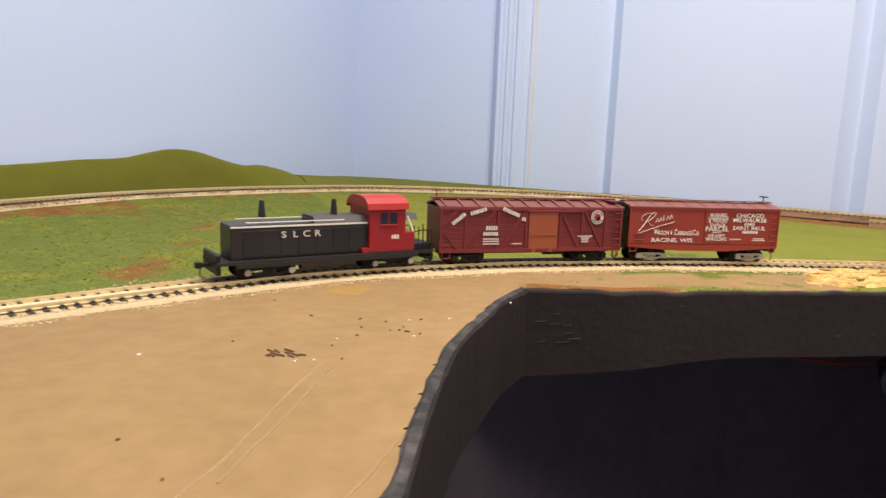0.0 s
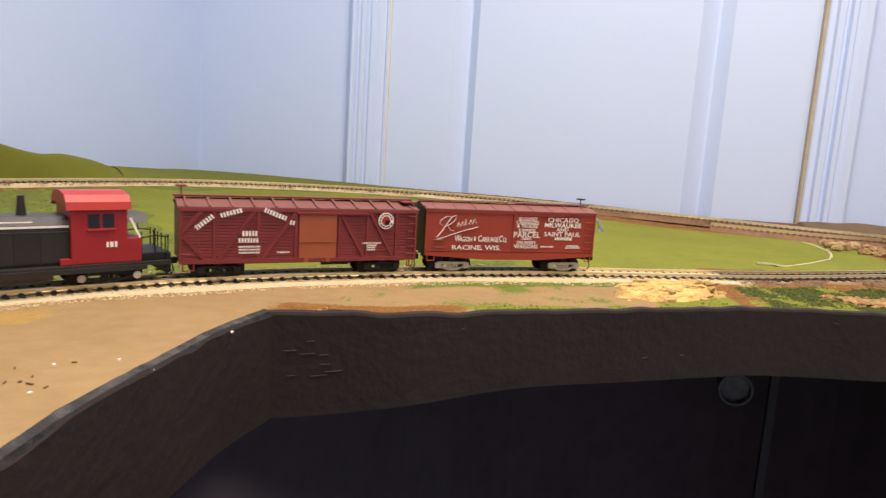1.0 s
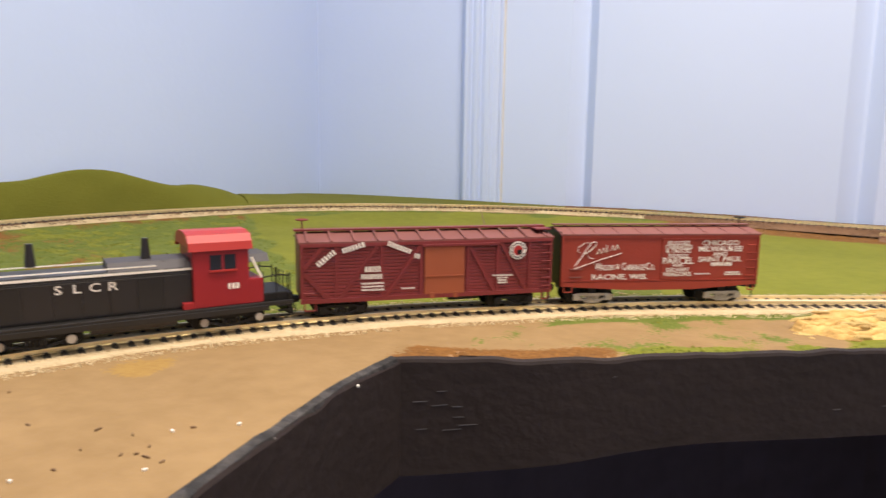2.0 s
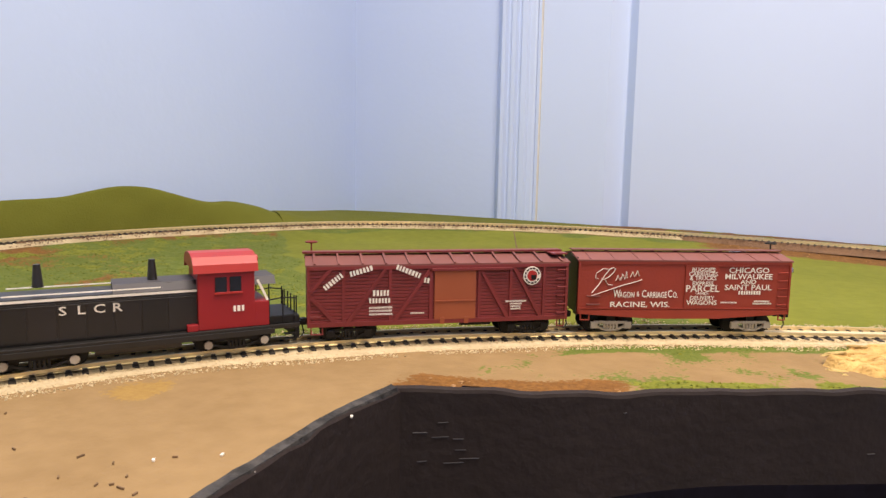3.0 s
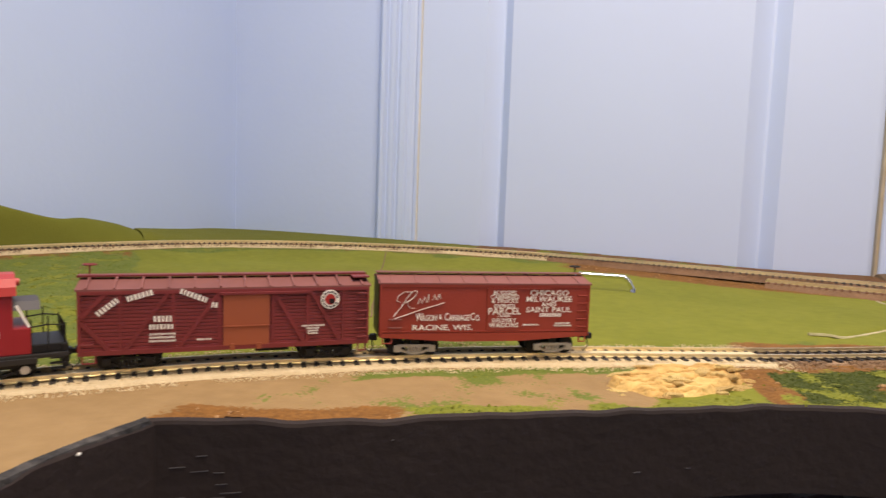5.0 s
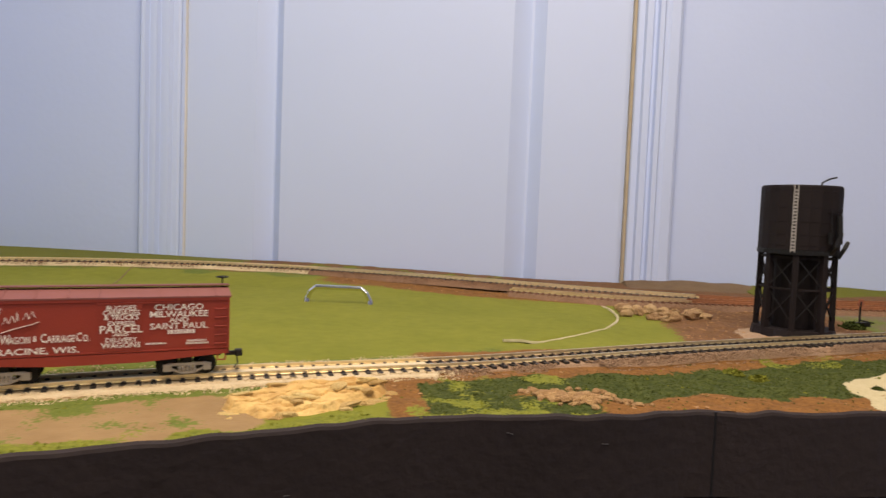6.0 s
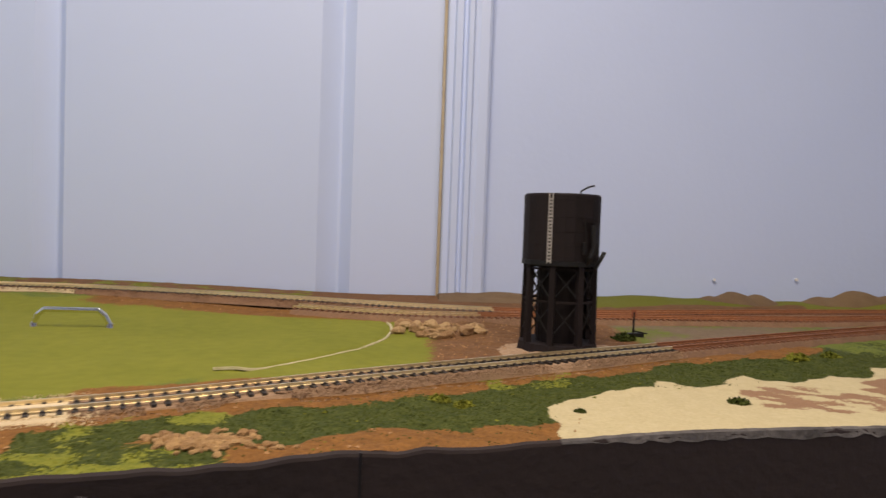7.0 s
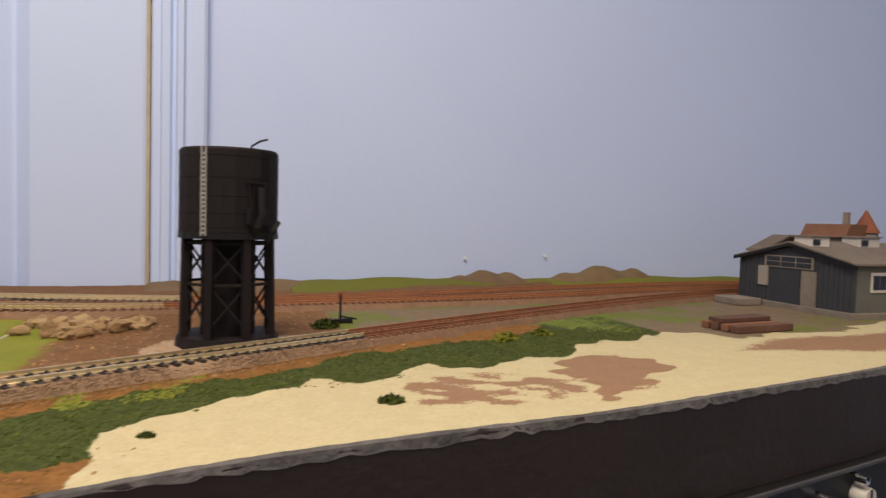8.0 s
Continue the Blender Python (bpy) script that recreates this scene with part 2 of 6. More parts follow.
solid("wall_west", box(WX - 0.12, WX, -2.30, WY - 0.0, ZF, ZC), WALL, "light blue painted side wall", "wall", kind="structure")
solid("wall_south", box(-0.62, 2.60, -2.42, -2.30, ZF, ZC), WALL, "light blue painted wall across the room", "wall", kind="structure")
solid("wall_east", box(2.60, 2.72, -2.42, 1.30, ZF, ZC), WALL, "light blue painted end wall", "wall", kind="structure")

door = thing("door_1", "closed light blue raised-panel door with moulded casing", "door", kind="structure")


def casing(x0, x1, mirror):
    """Door casing with stepped flutes, as a profile of (offset, depth) swept upwards."""
    w = x1 - x0
    prof = [(0, 0), (0, 0.003), (0.19, 0.022), (0.28, 0.022), (0.32, 0.013), (0.38, 0.013), (0.42, 0.018), (0.52, 0.018), (0.56, 0.010), (0.62, 0.010),
            (0.66, 0.015), (0.80, 0.015), (0.84, 0.008), (0.96, 0.008), (1.0, 0.006), (1.0, 0)]
    if mirror:
        prof[1:4] = [(0, 0.011), (0.06, 0.014), (0.26, 0.015)]
    b = bmesh.new()
    rows = []
    for z in (ZF, DTOP + 0.065):
        rows.append([b.verts.new(((x1 - u * w) if mirror else (x0 + u * w), WY - d, z)) for u, d in prof])
    for i in range(len(prof) - 1):
        b.faces.new((rows[0][i], rows[0][i + 1], rows[1][i + 1], rows[1][i]))
    b.faces.new(rows[0])
    b.faces.new(rows[1][::-1])
    return b


part("casing", casing(-0.203, DX0 - 0.006, False), TRIM, door)
part("casing", casing(DX1 + 0.004, 0.622, True), TRIM, door)
part("casing_head", box(DX0 - 0.006, DX1 + 0.004, WY - 0.014, WY, DTOP, DTOP + 0.065, 0.002), TRIM, door)
part("jamb", box(DX0 - 0.0055, DX0 - 0.001, WY - 0.002, WY + 0.10, ZF, DTOP), TRIM, door)
part("weather_strip", box(DX0 - 0.0010, DX0 + 0.0012, WY - 0.001, WY + 0.02, ZF, DTOP), PALE_GAP, door, "thin worn door edge")
part("jamb", box(DX1 - 0.001, DX1 + 0.0030, WY - 0.009, WY + 0.10, ZF, DTOP), GAP, door, "worn brown door jamb edge")


def door_leaf():
    """A door leaf: stiles, sloping grooves and raised panels, as strips of one sheet with depth."""
    b = bmesh.new()
    xs = [(DX0 + 0.001, 0), (-0.013, 0), (0.010, 0.019), (0.013, 0.019), (0.029, 0.001), (0.384, 0.001), (0.410, 0.019), (0.414, 0.019), (0.432, 0), (DX1 - 0.0012, 0)]
    zs = [ZF + 0.01, -0.95, -0.30, -0.16, 0.78, DTOP - 0.004]

    def depth(i, k):
        return xs[i][1] if k in (1, 2, 3, 4) else 0
    ys = WY + 0.004
    grid = [[b.verts.new((x, ys + (d if 0 < k < len(zs) - 1 else 0), z)) for x, d in xs] for k, z in enumerate(zs)]
    for k in range(len(zs) - 1):
        for i in range(len(xs) - 1):
            b.faces.new((grid[k][i], grid[k][i + 1], grid[k + 1][i + 1], grid[k + 1][i]))
    r = bmesh.ops.extrude_face_region(b, geom=b.faces[:])
    for v in r["geom"]:
        if isinstance(v, bmesh.types.BMVert):
            v.co.y = ys + 0.035
    return b


part("door_leaf", door_leaf(), TRIM, door)

for lx, ly, power in LAMPS:
    lamp = thing("ceiling_lamp", "square white flush ceiling lamp", "lamp", pose(lx, ly, ZC), "lamps on the ceiling")
    part("housing", box(-0.32, 0.32, -0.32, 0.32, -0.05, 0, 0.006), CEIL, lamp)

# ---- the lines of the layout ----
MAIN = curve_points([(-0.20, -0.22, 0), (-0.165, -0.04, 0), (-0.128, 0.08, 0), (-0.091, 0.171, 0), (-0.066, 0.224, 0), (-0.032, 0.288, 0), (0.008, 0.341, 0), (0.038, 0.374, 0),
                     (0.078, 0.412, 0), (0.128, 0.449, 0), (0.195, 0.494, 0), (0.255, 0.527, 0), (0.32, 0.559, 0), (0.40, 0.598, 0), (0.46, 0.626, 0), (0.525, 0.658, 0),
                     (0.615, 0.708, 0), (0.726, 0.768, 0), (0.738, 0.7745, 0)], 0.0035)
SPUR = curve_points([(0.738, 0.7745, 0), (0.822, 0.819, 0), (0.959, 0.889, 0), (1.095, 0.951, 0), (1.22, 0.998, 0), (1.36, 1.038, 0)], 0.0035)
BACK_Z = 0.0075
BACK = curve_points([(-0.40, 0.16, BACK_Z), (-0.443, 0.33, BACK_Z), (-0.456, 0.45, BACK_Z), (-0.457, 0.53, BACK_Z), (-0.446, 0.61, BACK_Z), (-0.425, 0.69, BACK_Z), (-0.39, 0.775, BACK_Z),
                     (-0.335, 0.865, BACK_Z), (-0.25, 0.938, BACK_Z), (-0.125, 0.995, BACK_Z), (-0.01, 1.022, BACK_Z), (0.13, 1.027, 0.0072), (0.27, 1.010, 0.0066),
                     (0.40, 0.993, 0.005), (0.52, 0.982, 0.0025), (0.62, 0.980, 0.0008), (0.72, 0.987, 0), (0.86, 1.018, 0), (1.05, 1.068, 0), (1.30, 1.115, 0), (1.65, 1.135, 0)], 0.0035)
YARD = curve_points([(0.40, 0.955, 0.001), (0.50, 0.938, 0), (0.58, 0.936, 0), (0.70, 0.952, 0), (0.81, 0.964, 0), (0.94, 0.981, 0), (1.02, 0.998, 0), (1.20, 1.045, 0), (1.62, 1.10, 0)], 0.0035)
EDGE_LEFT = [(0.25, -0.60), (0.19, -0.20), (0.160, 0.0), (0.141, 0.075), (0.1315, 0.106), (0.121, 0.143), (0.1105, 0.186), (0.106, 0.218), (0.104, 0.246), (0.101, 0.283), (0.102, 0.306), (0.104, 0.328)]
EDGE_RIGHT = [(0.104, 0.328), (0.134, 0.342), (0.173, 0.358), (0.205, 0.379), (0.243, 0.403), (0.285, 0.4275), (0.325, 0.452), (0.362, 0.473), (0.395, 0.484), (0.434, 0.4935), (0.467, 0.504),
              (0.492, 0.516), (0.512, 0.5215), (0.542, 0.5255), (0.603, 0.5405), (0.651, 0.555), (0.70, 0.565), (0.769, 0.575), (0.828, 0.584), (0.907, 0.601), (0.98, 0.617),
              (1.05, 0.634), (1.22, 0.68), (1.45, 0.72), (2.0, 0.78)]


def value_noise(x, y, scale, seed):
    """Smooth noise from 0 to 1 over arrays of places."""
    rng = np.random.default_rng(seed)
    table = rng.random((256, 256))
    u, v = x / scale + 1000, y / scale + 1000
    i, j = np.floor(u).astype(int), np.floor(v).astype(int)
    fu, fv = u - i, v - j
    fu, fv = fu * fu * (3 - 2 * fu), fv * fv * (3 - 2 * fv)
    g = lambda a, b: table[a % 256, b % 256]
    return (g(i, j) * (1 - fu) + g(i + 1, j) * fu) * (1 - fv) + (g(i, j + 1) * (1 - fu) + g(i + 1, j + 1) * fu) * fv


def near_curve(x, y, pts):
    """Distance to a curve, signed: positive on its left, and the nearest point's number."""
    p = pts[::4, :2]
    t = np.gradient(p, axis=0)
    best = np.full(x.shape, 9.0)
    side = np.zeros(x.shape)
    for (a, b), (tx, ty) in zip(p, t):
        d = np.hypot(x - a, y - b)
        m = d < best
        best = np.where(m, d, best)
        side = np.where(m, np.sign(tx * (y - b) - ty * (x - a)), side)
    return best * side


def in_poly(x, y, poly):
    inside = np.zeros(x.shape, bool)
    n = len(poly)
    for i in range(n):
        x0, y0 = poly[i]
        x1, y1 = poly[(i + 1) % n]
        c = ((y0 > y) != (y1 > y)) & (x < (x1 - x0) * (y - y0) / (y1 - y0 + 1e-12) + x0)
        inside ^= c
    return inside


def poly_dist(x, y, poly):
    """Distance to a closed outline, positive inside."""
    best = np.full(x.shape, 9.0)
    for (x0, y0), (x1, y1) in zip(poly, poly[1:] + poly[:1]):
        dx, dy = x1 - x0, y1 - y0
        u = np.clip(((x - x0) * dx + (y - y0) * dy) / (dx * dx + dy * dy + 1e-12), 0, 1)
        best = np.minimum(best, np.hypot(x - x0 - u * dx, y - y0 - u * dy))
    return np.where(in_poly(x, y, poly), best, -best)


def smooth(a, b, v):
    u = np.clip((v - a) / (b - a), 0, 1)
    return u * u * (3 - 2 * u)


# the main line lies straight on the board at first and climbs to its roadbed
MAIN[:, 2] = -0.0044 * (1 - smooth(0.36, 0.54, MAIN[:, 0]))
HOLE = EDGE_LEFT + EDGE_RIGHT[1:] + [(2.0, -0.60)]
HATCH = [(0.35, 0.61), (0.427, 0.684), (0.463, 0.731), (0.486, 0.765), (0.504, 0.82), (0.508, 0.867), (0.503, 0.91), (0.49, 0.945), (0.464, 0.965), (0.35, 0.975),
         (0.1, 0.99), (-0.10, 0.965), (-0.25, 0.90), (-0.33, 0.80), (-0.27, 0.70), (-0.12, 0.52), (-0.02, 0.42), (0.06, 0.43), (0.16, 0.52)]
SAND = [(0.612, 0.52), (0.606, 0.606), (0.631, 0.625), (0.681, 0.659), (0.744, 0.677), (0.825, 0.708), (0.937, 0.756), (0.993, 0.780), (1.04, 0.757), (1.12, 0.757), (1.24, 0.79), (1.5, 0.80), (1.5, 0.5), (0.7, 0.5)]
PATCH = [(0.839, 0.673), (0.862, 0.698), (0.888, 0.708), (0.922, 0.690), (0.915, 0.668), (0.870, 0.624), (0.835, 0.608), (0.842, 0.64)]


def zones(x, y):
    """How much each kind of ground cover lies at a place: 0.5 is its border."""
    dm = near_curve(x, y, MAIN)
    ds = near_curve(x, y, SPUR)
    db = near_curve(x, y, BACK)
    n1, n2, n3 = value_noise(x, y, 0.035, 3), value_noise(x, y, 0.014, 4), value_noise(x, y, 0.06, 5)
    near = dm < 0
    soft = lambda d, w=0.012: np.clip(0.5 + d / (2 * w), 0, 1)
    hatch = poly_dist(x, y, HATCH) + np.where(x < 0.2, 0.07 * (n3 - 0.5) + 0.035 * (n1 - 0.5), 0.0)
    sand = poly_dist(x, y, SAND) + 0.024 * (n1 - 0.5) + 0.014 * (n2 - 0.5)
    z = {}
    front = soft(-dm)
    # painted tan board and pale sandy verge in front of the track
    z["tan"] = np.minimum(front, soft(0.30 - x, 0.02))
    z["ochre"] = np.clip(0.72 - 24 * np.hypot((x - 0.016) * 0.75 + (y - 0.268) * 0.6, (y - 0.268) * 0.75 - (x - 0.016) * 0.6) + 0.5 * (n2 - 0.5), 0, 1) * np.where(near, 1, 0)
    # rough grass, on the far side left of the painted board and along the back track
    rough = np.minimum(soft(dm), soft(-hatch - 0.004, 0.02))
    tufts = np.minimum.reduce([front, soft(x - 0.11, 0.02), soft(0.30 - x, 0.02), soft(-0.016 - dm, 0.006), soft(y - 0.335, 0.008)]) * (n2 * 0.42 + n1 * 0.34)
    z["grass"] = np.maximum(np.minimum(rough, soft(0.40 - x, 0.02)), tufts)
    line = np.where(x < 0.73, dm, ds)
    z["dark"] = np.minimum.reduce([soft(-line - 0.014 - 0.020 * n1 * smooth(0.42, 0.55, x), 0.008), soft(x - 0.352, 0.010), soft(0.99 - x, 0.02), 0.50 + 0.5 * soft(-sand, 0.010)])
    edge = poly_dist(x, y, HOLE)
    orange_edge = np.minimum.reduce([soft(edge + 0.008 + 0.022 * n1 + 0.014 * smooth(0.47, 0.53, x), 0.010), soft(x - 0.10, 0.02), soft(0.625 - x, 0.01)])
    orange_edge *= np.where(y < 0.325, 0, 1)
    orange_edge *= 1 - 0.75 * smooth(0.17, 0.21, x) * smooth(0.48, 0.44, x)
    gap = np.minimum(front, soft(0.010 - np.abs(x - 0.354 - 0.3 * (0.51 - y)), 0.006))
    orange_edge = np.maximum(orange_edge, gap)
    verge = np.minimum.reduce([soft(x - 0.34, 0.02), soft(0.90 - x, 0.03), soft(0.034 + 0.012 * n1 - np.abs(line), 0.010)])
    left = np.minimum(rough, soft(0.25 - x, 0.05)) * np.clip(n3 * 0.62 + n1 * 0.25 - 0.16 + 0.30 * smooth(0.12, 0.03, np.abs(db)), 0, 1)
    right = np.minimum.reduce([soft(dm - 0.012), soft(x - 0.545, 0.03), soft(0.735 - x, 0.03)])
    backline = np.minimum(soft(0.045 - np.abs(db + 0.03), 0.02), soft(0.56 - x, 0.04)) * (0.55 + 0.4 * n3)
    z["dirt"] = np.maximum.reduce([orange_edge, verge * 0.9, left, backline * soft(x - 0.15, 0.05)])
    z["earth"] = np.maximum(right, np.minimum(soft(db - 0.004), soft(x + 0.06, 0.03)))
    yard = np.minimum.reduce([soft(np.where(x < 0.74, dm, ds) - 0.010), soft(x - 0.70, 0.03)])
    yard = np.maximum(yard, np.minimum.reduce([soft(x - 0.80, 0.03), soft(0.006 + ds + 0.075 + (x - 0.8) * 0.2, 0.02), soft(-poly_dist(x, y, SAND))]))
    yard = np.maximum(yard, np.minimum(soft(x - 1.0, 0.02), soft(-sand)))
    z["yard"] = yard
    z["grass"] = np.maximum(z["grass"], np.minimum(yard, 0.95) * np.clip(n3 * 0.62 + n1 * 0.28 - 0.05 + 0.10 * smooth(0.95, 0.75, x), 0, 1))
    z["dirt"] = np.maximum(z["dirt"], np.minimum(right, np.clip(n1 * 0.95 + 0.16, 0, 1)))
    z["lime"] = np.minimum(np.where(in_poly(x, y, [(0.583, 0.640), (0.630, 0.650), (0.648, 0.692), (0.636, 0.700), (0.600, 0.682), (0.578, 0.664)]), 0.20 + 0.35 * n1, 0.0) + 0.35 * n2, 1)
    z["lime"] = np.maximum(z["lime"], z["grass"] * (n2 * 0.62 + 0.1 * n1))
    z["lime"] = np.maximum(z["lime"], np.minimum.reduce([soft(edge + 0.006 + 0.016 * n2, 0.008), soft(x - 0.19, 0.02), soft(0.46 - x, 0.02)]) * (0.45 + 0.5 * n2))
    mottle = np.minimum.reduce([front, soft(0.045 - np.abs(x - 0.405), 0.02), soft(-0.022 - dm, 0.01)]) * (n2 * 0.75 + 0.05)
    z["lime"] = np.maximum(z["lime"], mottle)
    z["dirt"] = np.maximum(z["dirt"], np.minimum(1.0, np.minimum(soft(0.045 - np.abs(x - 0.405), 0.02), front) * (n1 * 0.62)))
    band = np.minimum.reduce([soft(0.006 - np.abs(dm + 0.029 + 0.006 * n1), 0.005), soft(x - 0.15, 0.02), soft(0.36 - x, 0.02)])
    z["grass"] = np.maximum(z["grass"], band)
    z["sand"] = soft(sand, 0.008)
    z["patch"] = np.maximum(soft(poly_dist(x, y, PATCH) + 0.016 * (value_noise(x * 0.45 + y, y - x * 0.45 + 3, 0.012, 18) - 0.5) + 0.006 * (n2 - 0.5), 0.008), np.minimum(z["sand"], soft(poly_dist(x, y, [(0.98, 0.70), (1.06, 0.745), (1.4, 0.775), (1.4, 0.72), (1.1, 0.675)]), 0.02) * 0.72))
    streak = np.minimum(z["sand"], soft(0.062 - np.hypot(x - 0.785, (y - 0.640) * 1.5), 0.02)) * (0.62 * value_noise((x - y * 0.5) * 0.55, y + x * 0.6, 0.0075, 17) + 0.18)
    z["patch"] = np.maximum(z["patch"], streak)
    z["pad"] = soft(0.052 - np.hypot(x - 0.652, (y - 0.778) * 1.15), 0.010)
    return z, hatch, dm, db


ZONE_COLORS = [("tan", (0.325, 0.215, 0.102), (0.262, 0.170, 0.078), 0.35), ("ochre", (0.37, 0.235, 0.075), (0.31, 0.190, 0.062), 1.0), ("yard", (0.22, 0.165, 0.105), (0.14, 0.10, 0.065), 0.8), ("dark", (0.078, 0.092, 0.020), (0.034, 0.048, 0.012), 0.9),
               ("grass", (0.155, 0.180, 0.036), (0.100, 0.132, 0.024), 1.0), ("dirt", (0.255, 0.118, 0.033), (0.145, 0.068, 0.021), 0.9), ("earth", (0.215, 0.108, 0.046), (0.115, 0.060, 0.028), 1.0), ("lime", (0.22, 0.225, 0.032), (0.12, 0.14, 0.02), 1.0),
               ("sand", (0.54, 0.465, 0.272), (0.46, 0.39, 0.218), 0.7), ("patch", (0.30, 0.18, 0.105), (0.25, 0.145, 0.08), 0.8), ("pad", (0.40, 0.28, 0.18), (0.30, 0.20, 0.12), 0.8)]


def ground_material():
    m = bpy.data.materials.new("scenery_cover")
    m.use_nodes = True
    nt = m.node_tree
    b = nt.nodes["Principled BSDF"]
    tc = nt.nodes.new("ShaderNodeTexCoord")

    def tex(scale, detail):
        n = nt.nodes.new("ShaderNodeTexNoise")
        n.inputs["Scale"].default_value, n.inputs["Detail"].default_value = scale, detail
        nt.links.new(tc.outputs["Object"], n.inputs["Vector"])
        return n.outputs[0]

    def two(c1, c2, fac):
        r = nt.nodes.new("ShaderNodeValToRGB")
        r.color_ramp.elements[0].position, r.color_ramp.elements[1].position = 0.36, 0.64
        r.color_ramp.elements[0].color, r.color_ramp.elements[1].color = (*c2, 1), (*c1, 1)
        nt.links.new(fac, r.inputs[0])
        return r.outputs[0]
    fine, mid, wide = tex(420, 6), tex(95, 8), tex(14, 4)
    mixed = nt.nodes.new("ShaderNodeMath")
    mixed.operation, mixed.inputs[1].default_value = "MULTIPLY_ADD", 0.5
    half = nt.nodes.new("ShaderNodeMath")
    half.operation, half.inputs[1].default_value = "MULTIPLY", 0.5
    nt.links.new(wide, half.inputs[0])
    nt.links.new(mid, mixed.inputs[0])
    nt.links.new(half.outputs[0], mixed.inputs[2])
    grain = nt.nodes.new("ShaderNodeMath")
    grain.operation, grain.inputs[1].default_value = "MULTIPLY_ADD", 0.6
    h2 = nt.nodes.new("ShaderNodeMath")
    h2.operation, h2.inputs[1].default_value = "MULTIPLY", 0.4
    nt.links.new(mid, h2.inputs[0])
    nt.links.new(fine, grain.inputs[0])
    nt.links.new(h2.outputs[0], grain.inputs[2])
    color = two((0.205, 0.212, 0.028), (0.158, 0.170, 0.020), mixed.outputs[0])
    rough_amount = None
    for name, c1, c2, amp in ZONE_COLORS:
        at = nt.nodes.new("ShaderNodeAttribute")
        at.attribute_name = "zone_" + name
        jit = nt.nodes.new("ShaderNodeMath")
        jit.operation, jit.inputs[1].default_value, jit.inputs[2].default_value = "MULTIPLY_ADD", amp, -0.5 * amp
        nt.links.new(grain.outputs[0] if name != "tan" else mid, jit.inputs[0])
        ad = nt.nodes.new("ShaderNodeMath")
        nt.links.new(at.outputs["Fac"], ad.inputs[0])
        nt.links.new(jit.outputs[0], ad.inputs[1])
        mr = nt.nodes.new("ShaderNodeMapRange")
        mr.inputs["From Min"].default_value, mr.inputs["From Max"].default_value = 0.46, 0.54
        nt.links.new(ad.outputs[0], mr.inputs["Value"])
        mx = nt.nodes.new("ShaderNodeMix")
        mx.data_type = "RGBA"
        nt.links.new(mr.outputs[0], mx.inputs["Factor"])
        nt.links.new(color, mx.inputs["A"])
        nt.links.new(two(c1, c2, mixed.outputs[0] if name == "tan" else grain.outputs[0]), mx.inputs["B"])
        color = mx.outputs["Result"]
    nt.links.new(color, b.inputs["Base Color"])
    b.inputs["Roughness"].default_value, b.inputs["Specular IOR Level"].default_value = 0.8, 0.12
    at = nt.nodes.new("ShaderNodeAttribute")
    at.attribute_name = "coarse"
    st = nt.nodes.new("ShaderNodeMath")
    st.operation, st.inputs[1].default_value, st.inputs[2].default_value = "MULTIPLY_ADD", 0.9, 0.12
    nt.links.new(at.outputs["Fac"], st.inputs[0])
    bp = nt.nodes.new("ShaderNodeBump")
    bp.inputs["Distance"].default_value = 0.0016
    nt.links.new(st.outputs[0], bp.inputs["Strength"])
    nt.links.new(grain.outputs[0], bp.inputs["Height"])
    nt.links.new(bp.outputs[0], b.inputs["Normal"])
    return m


def ground_height(x, y, z=None):
    """Height of the scenery at a place."""
    if z is None:
        z = zones(x, y)
    zz, hatch, dm, db = z
    raise_x = smooth(0.46, 0.10, x)
    h = BACK_Z * raise_x * np.where(db > 0, 1.0, smooth(0.13, 0.02, np.abs(db)))
    coarse = np.clip(np.maximum.reduce([np.zeros_like(x), zz["grass"], zz["dark"], zz["dirt"], zz["earth"], zz["lime"], zz["yard"] * 0.5]), 0, 1)
    lump = (value_noise(x, y, 0.02, 11) - 0.5) * 0.0035 + (value_noise(x, y, 0.008, 12) - 0.5) * 0.0025
    h = h + lump * smooth(0.4, 0.9, coarse) * np.where((db > 0) & (x > -0.1), 0.2, 1.0) * smooth(0.018, 0.035, np.minimum(np.abs(dm), np.abs(db)))
    h = h + (value_noise(x, y, 0.03, 13) - 0.5) * 0.0012 * zz["sand"] + (value_noise(x, y, 0.05, 14) - 0.5) * 0.0010
    h = h + 0.010 * smooth(0.012, 0.05, db - 0.02) * smooth(0.78, 1.0, x) * (0.3 + value_noise(x, y, 0.14, 15))
    h = h - 0.003 * smooth(0.004, 0.0, np.abs(hatch)) * smooth(0.40, 0.44, x)
    return h, coarse


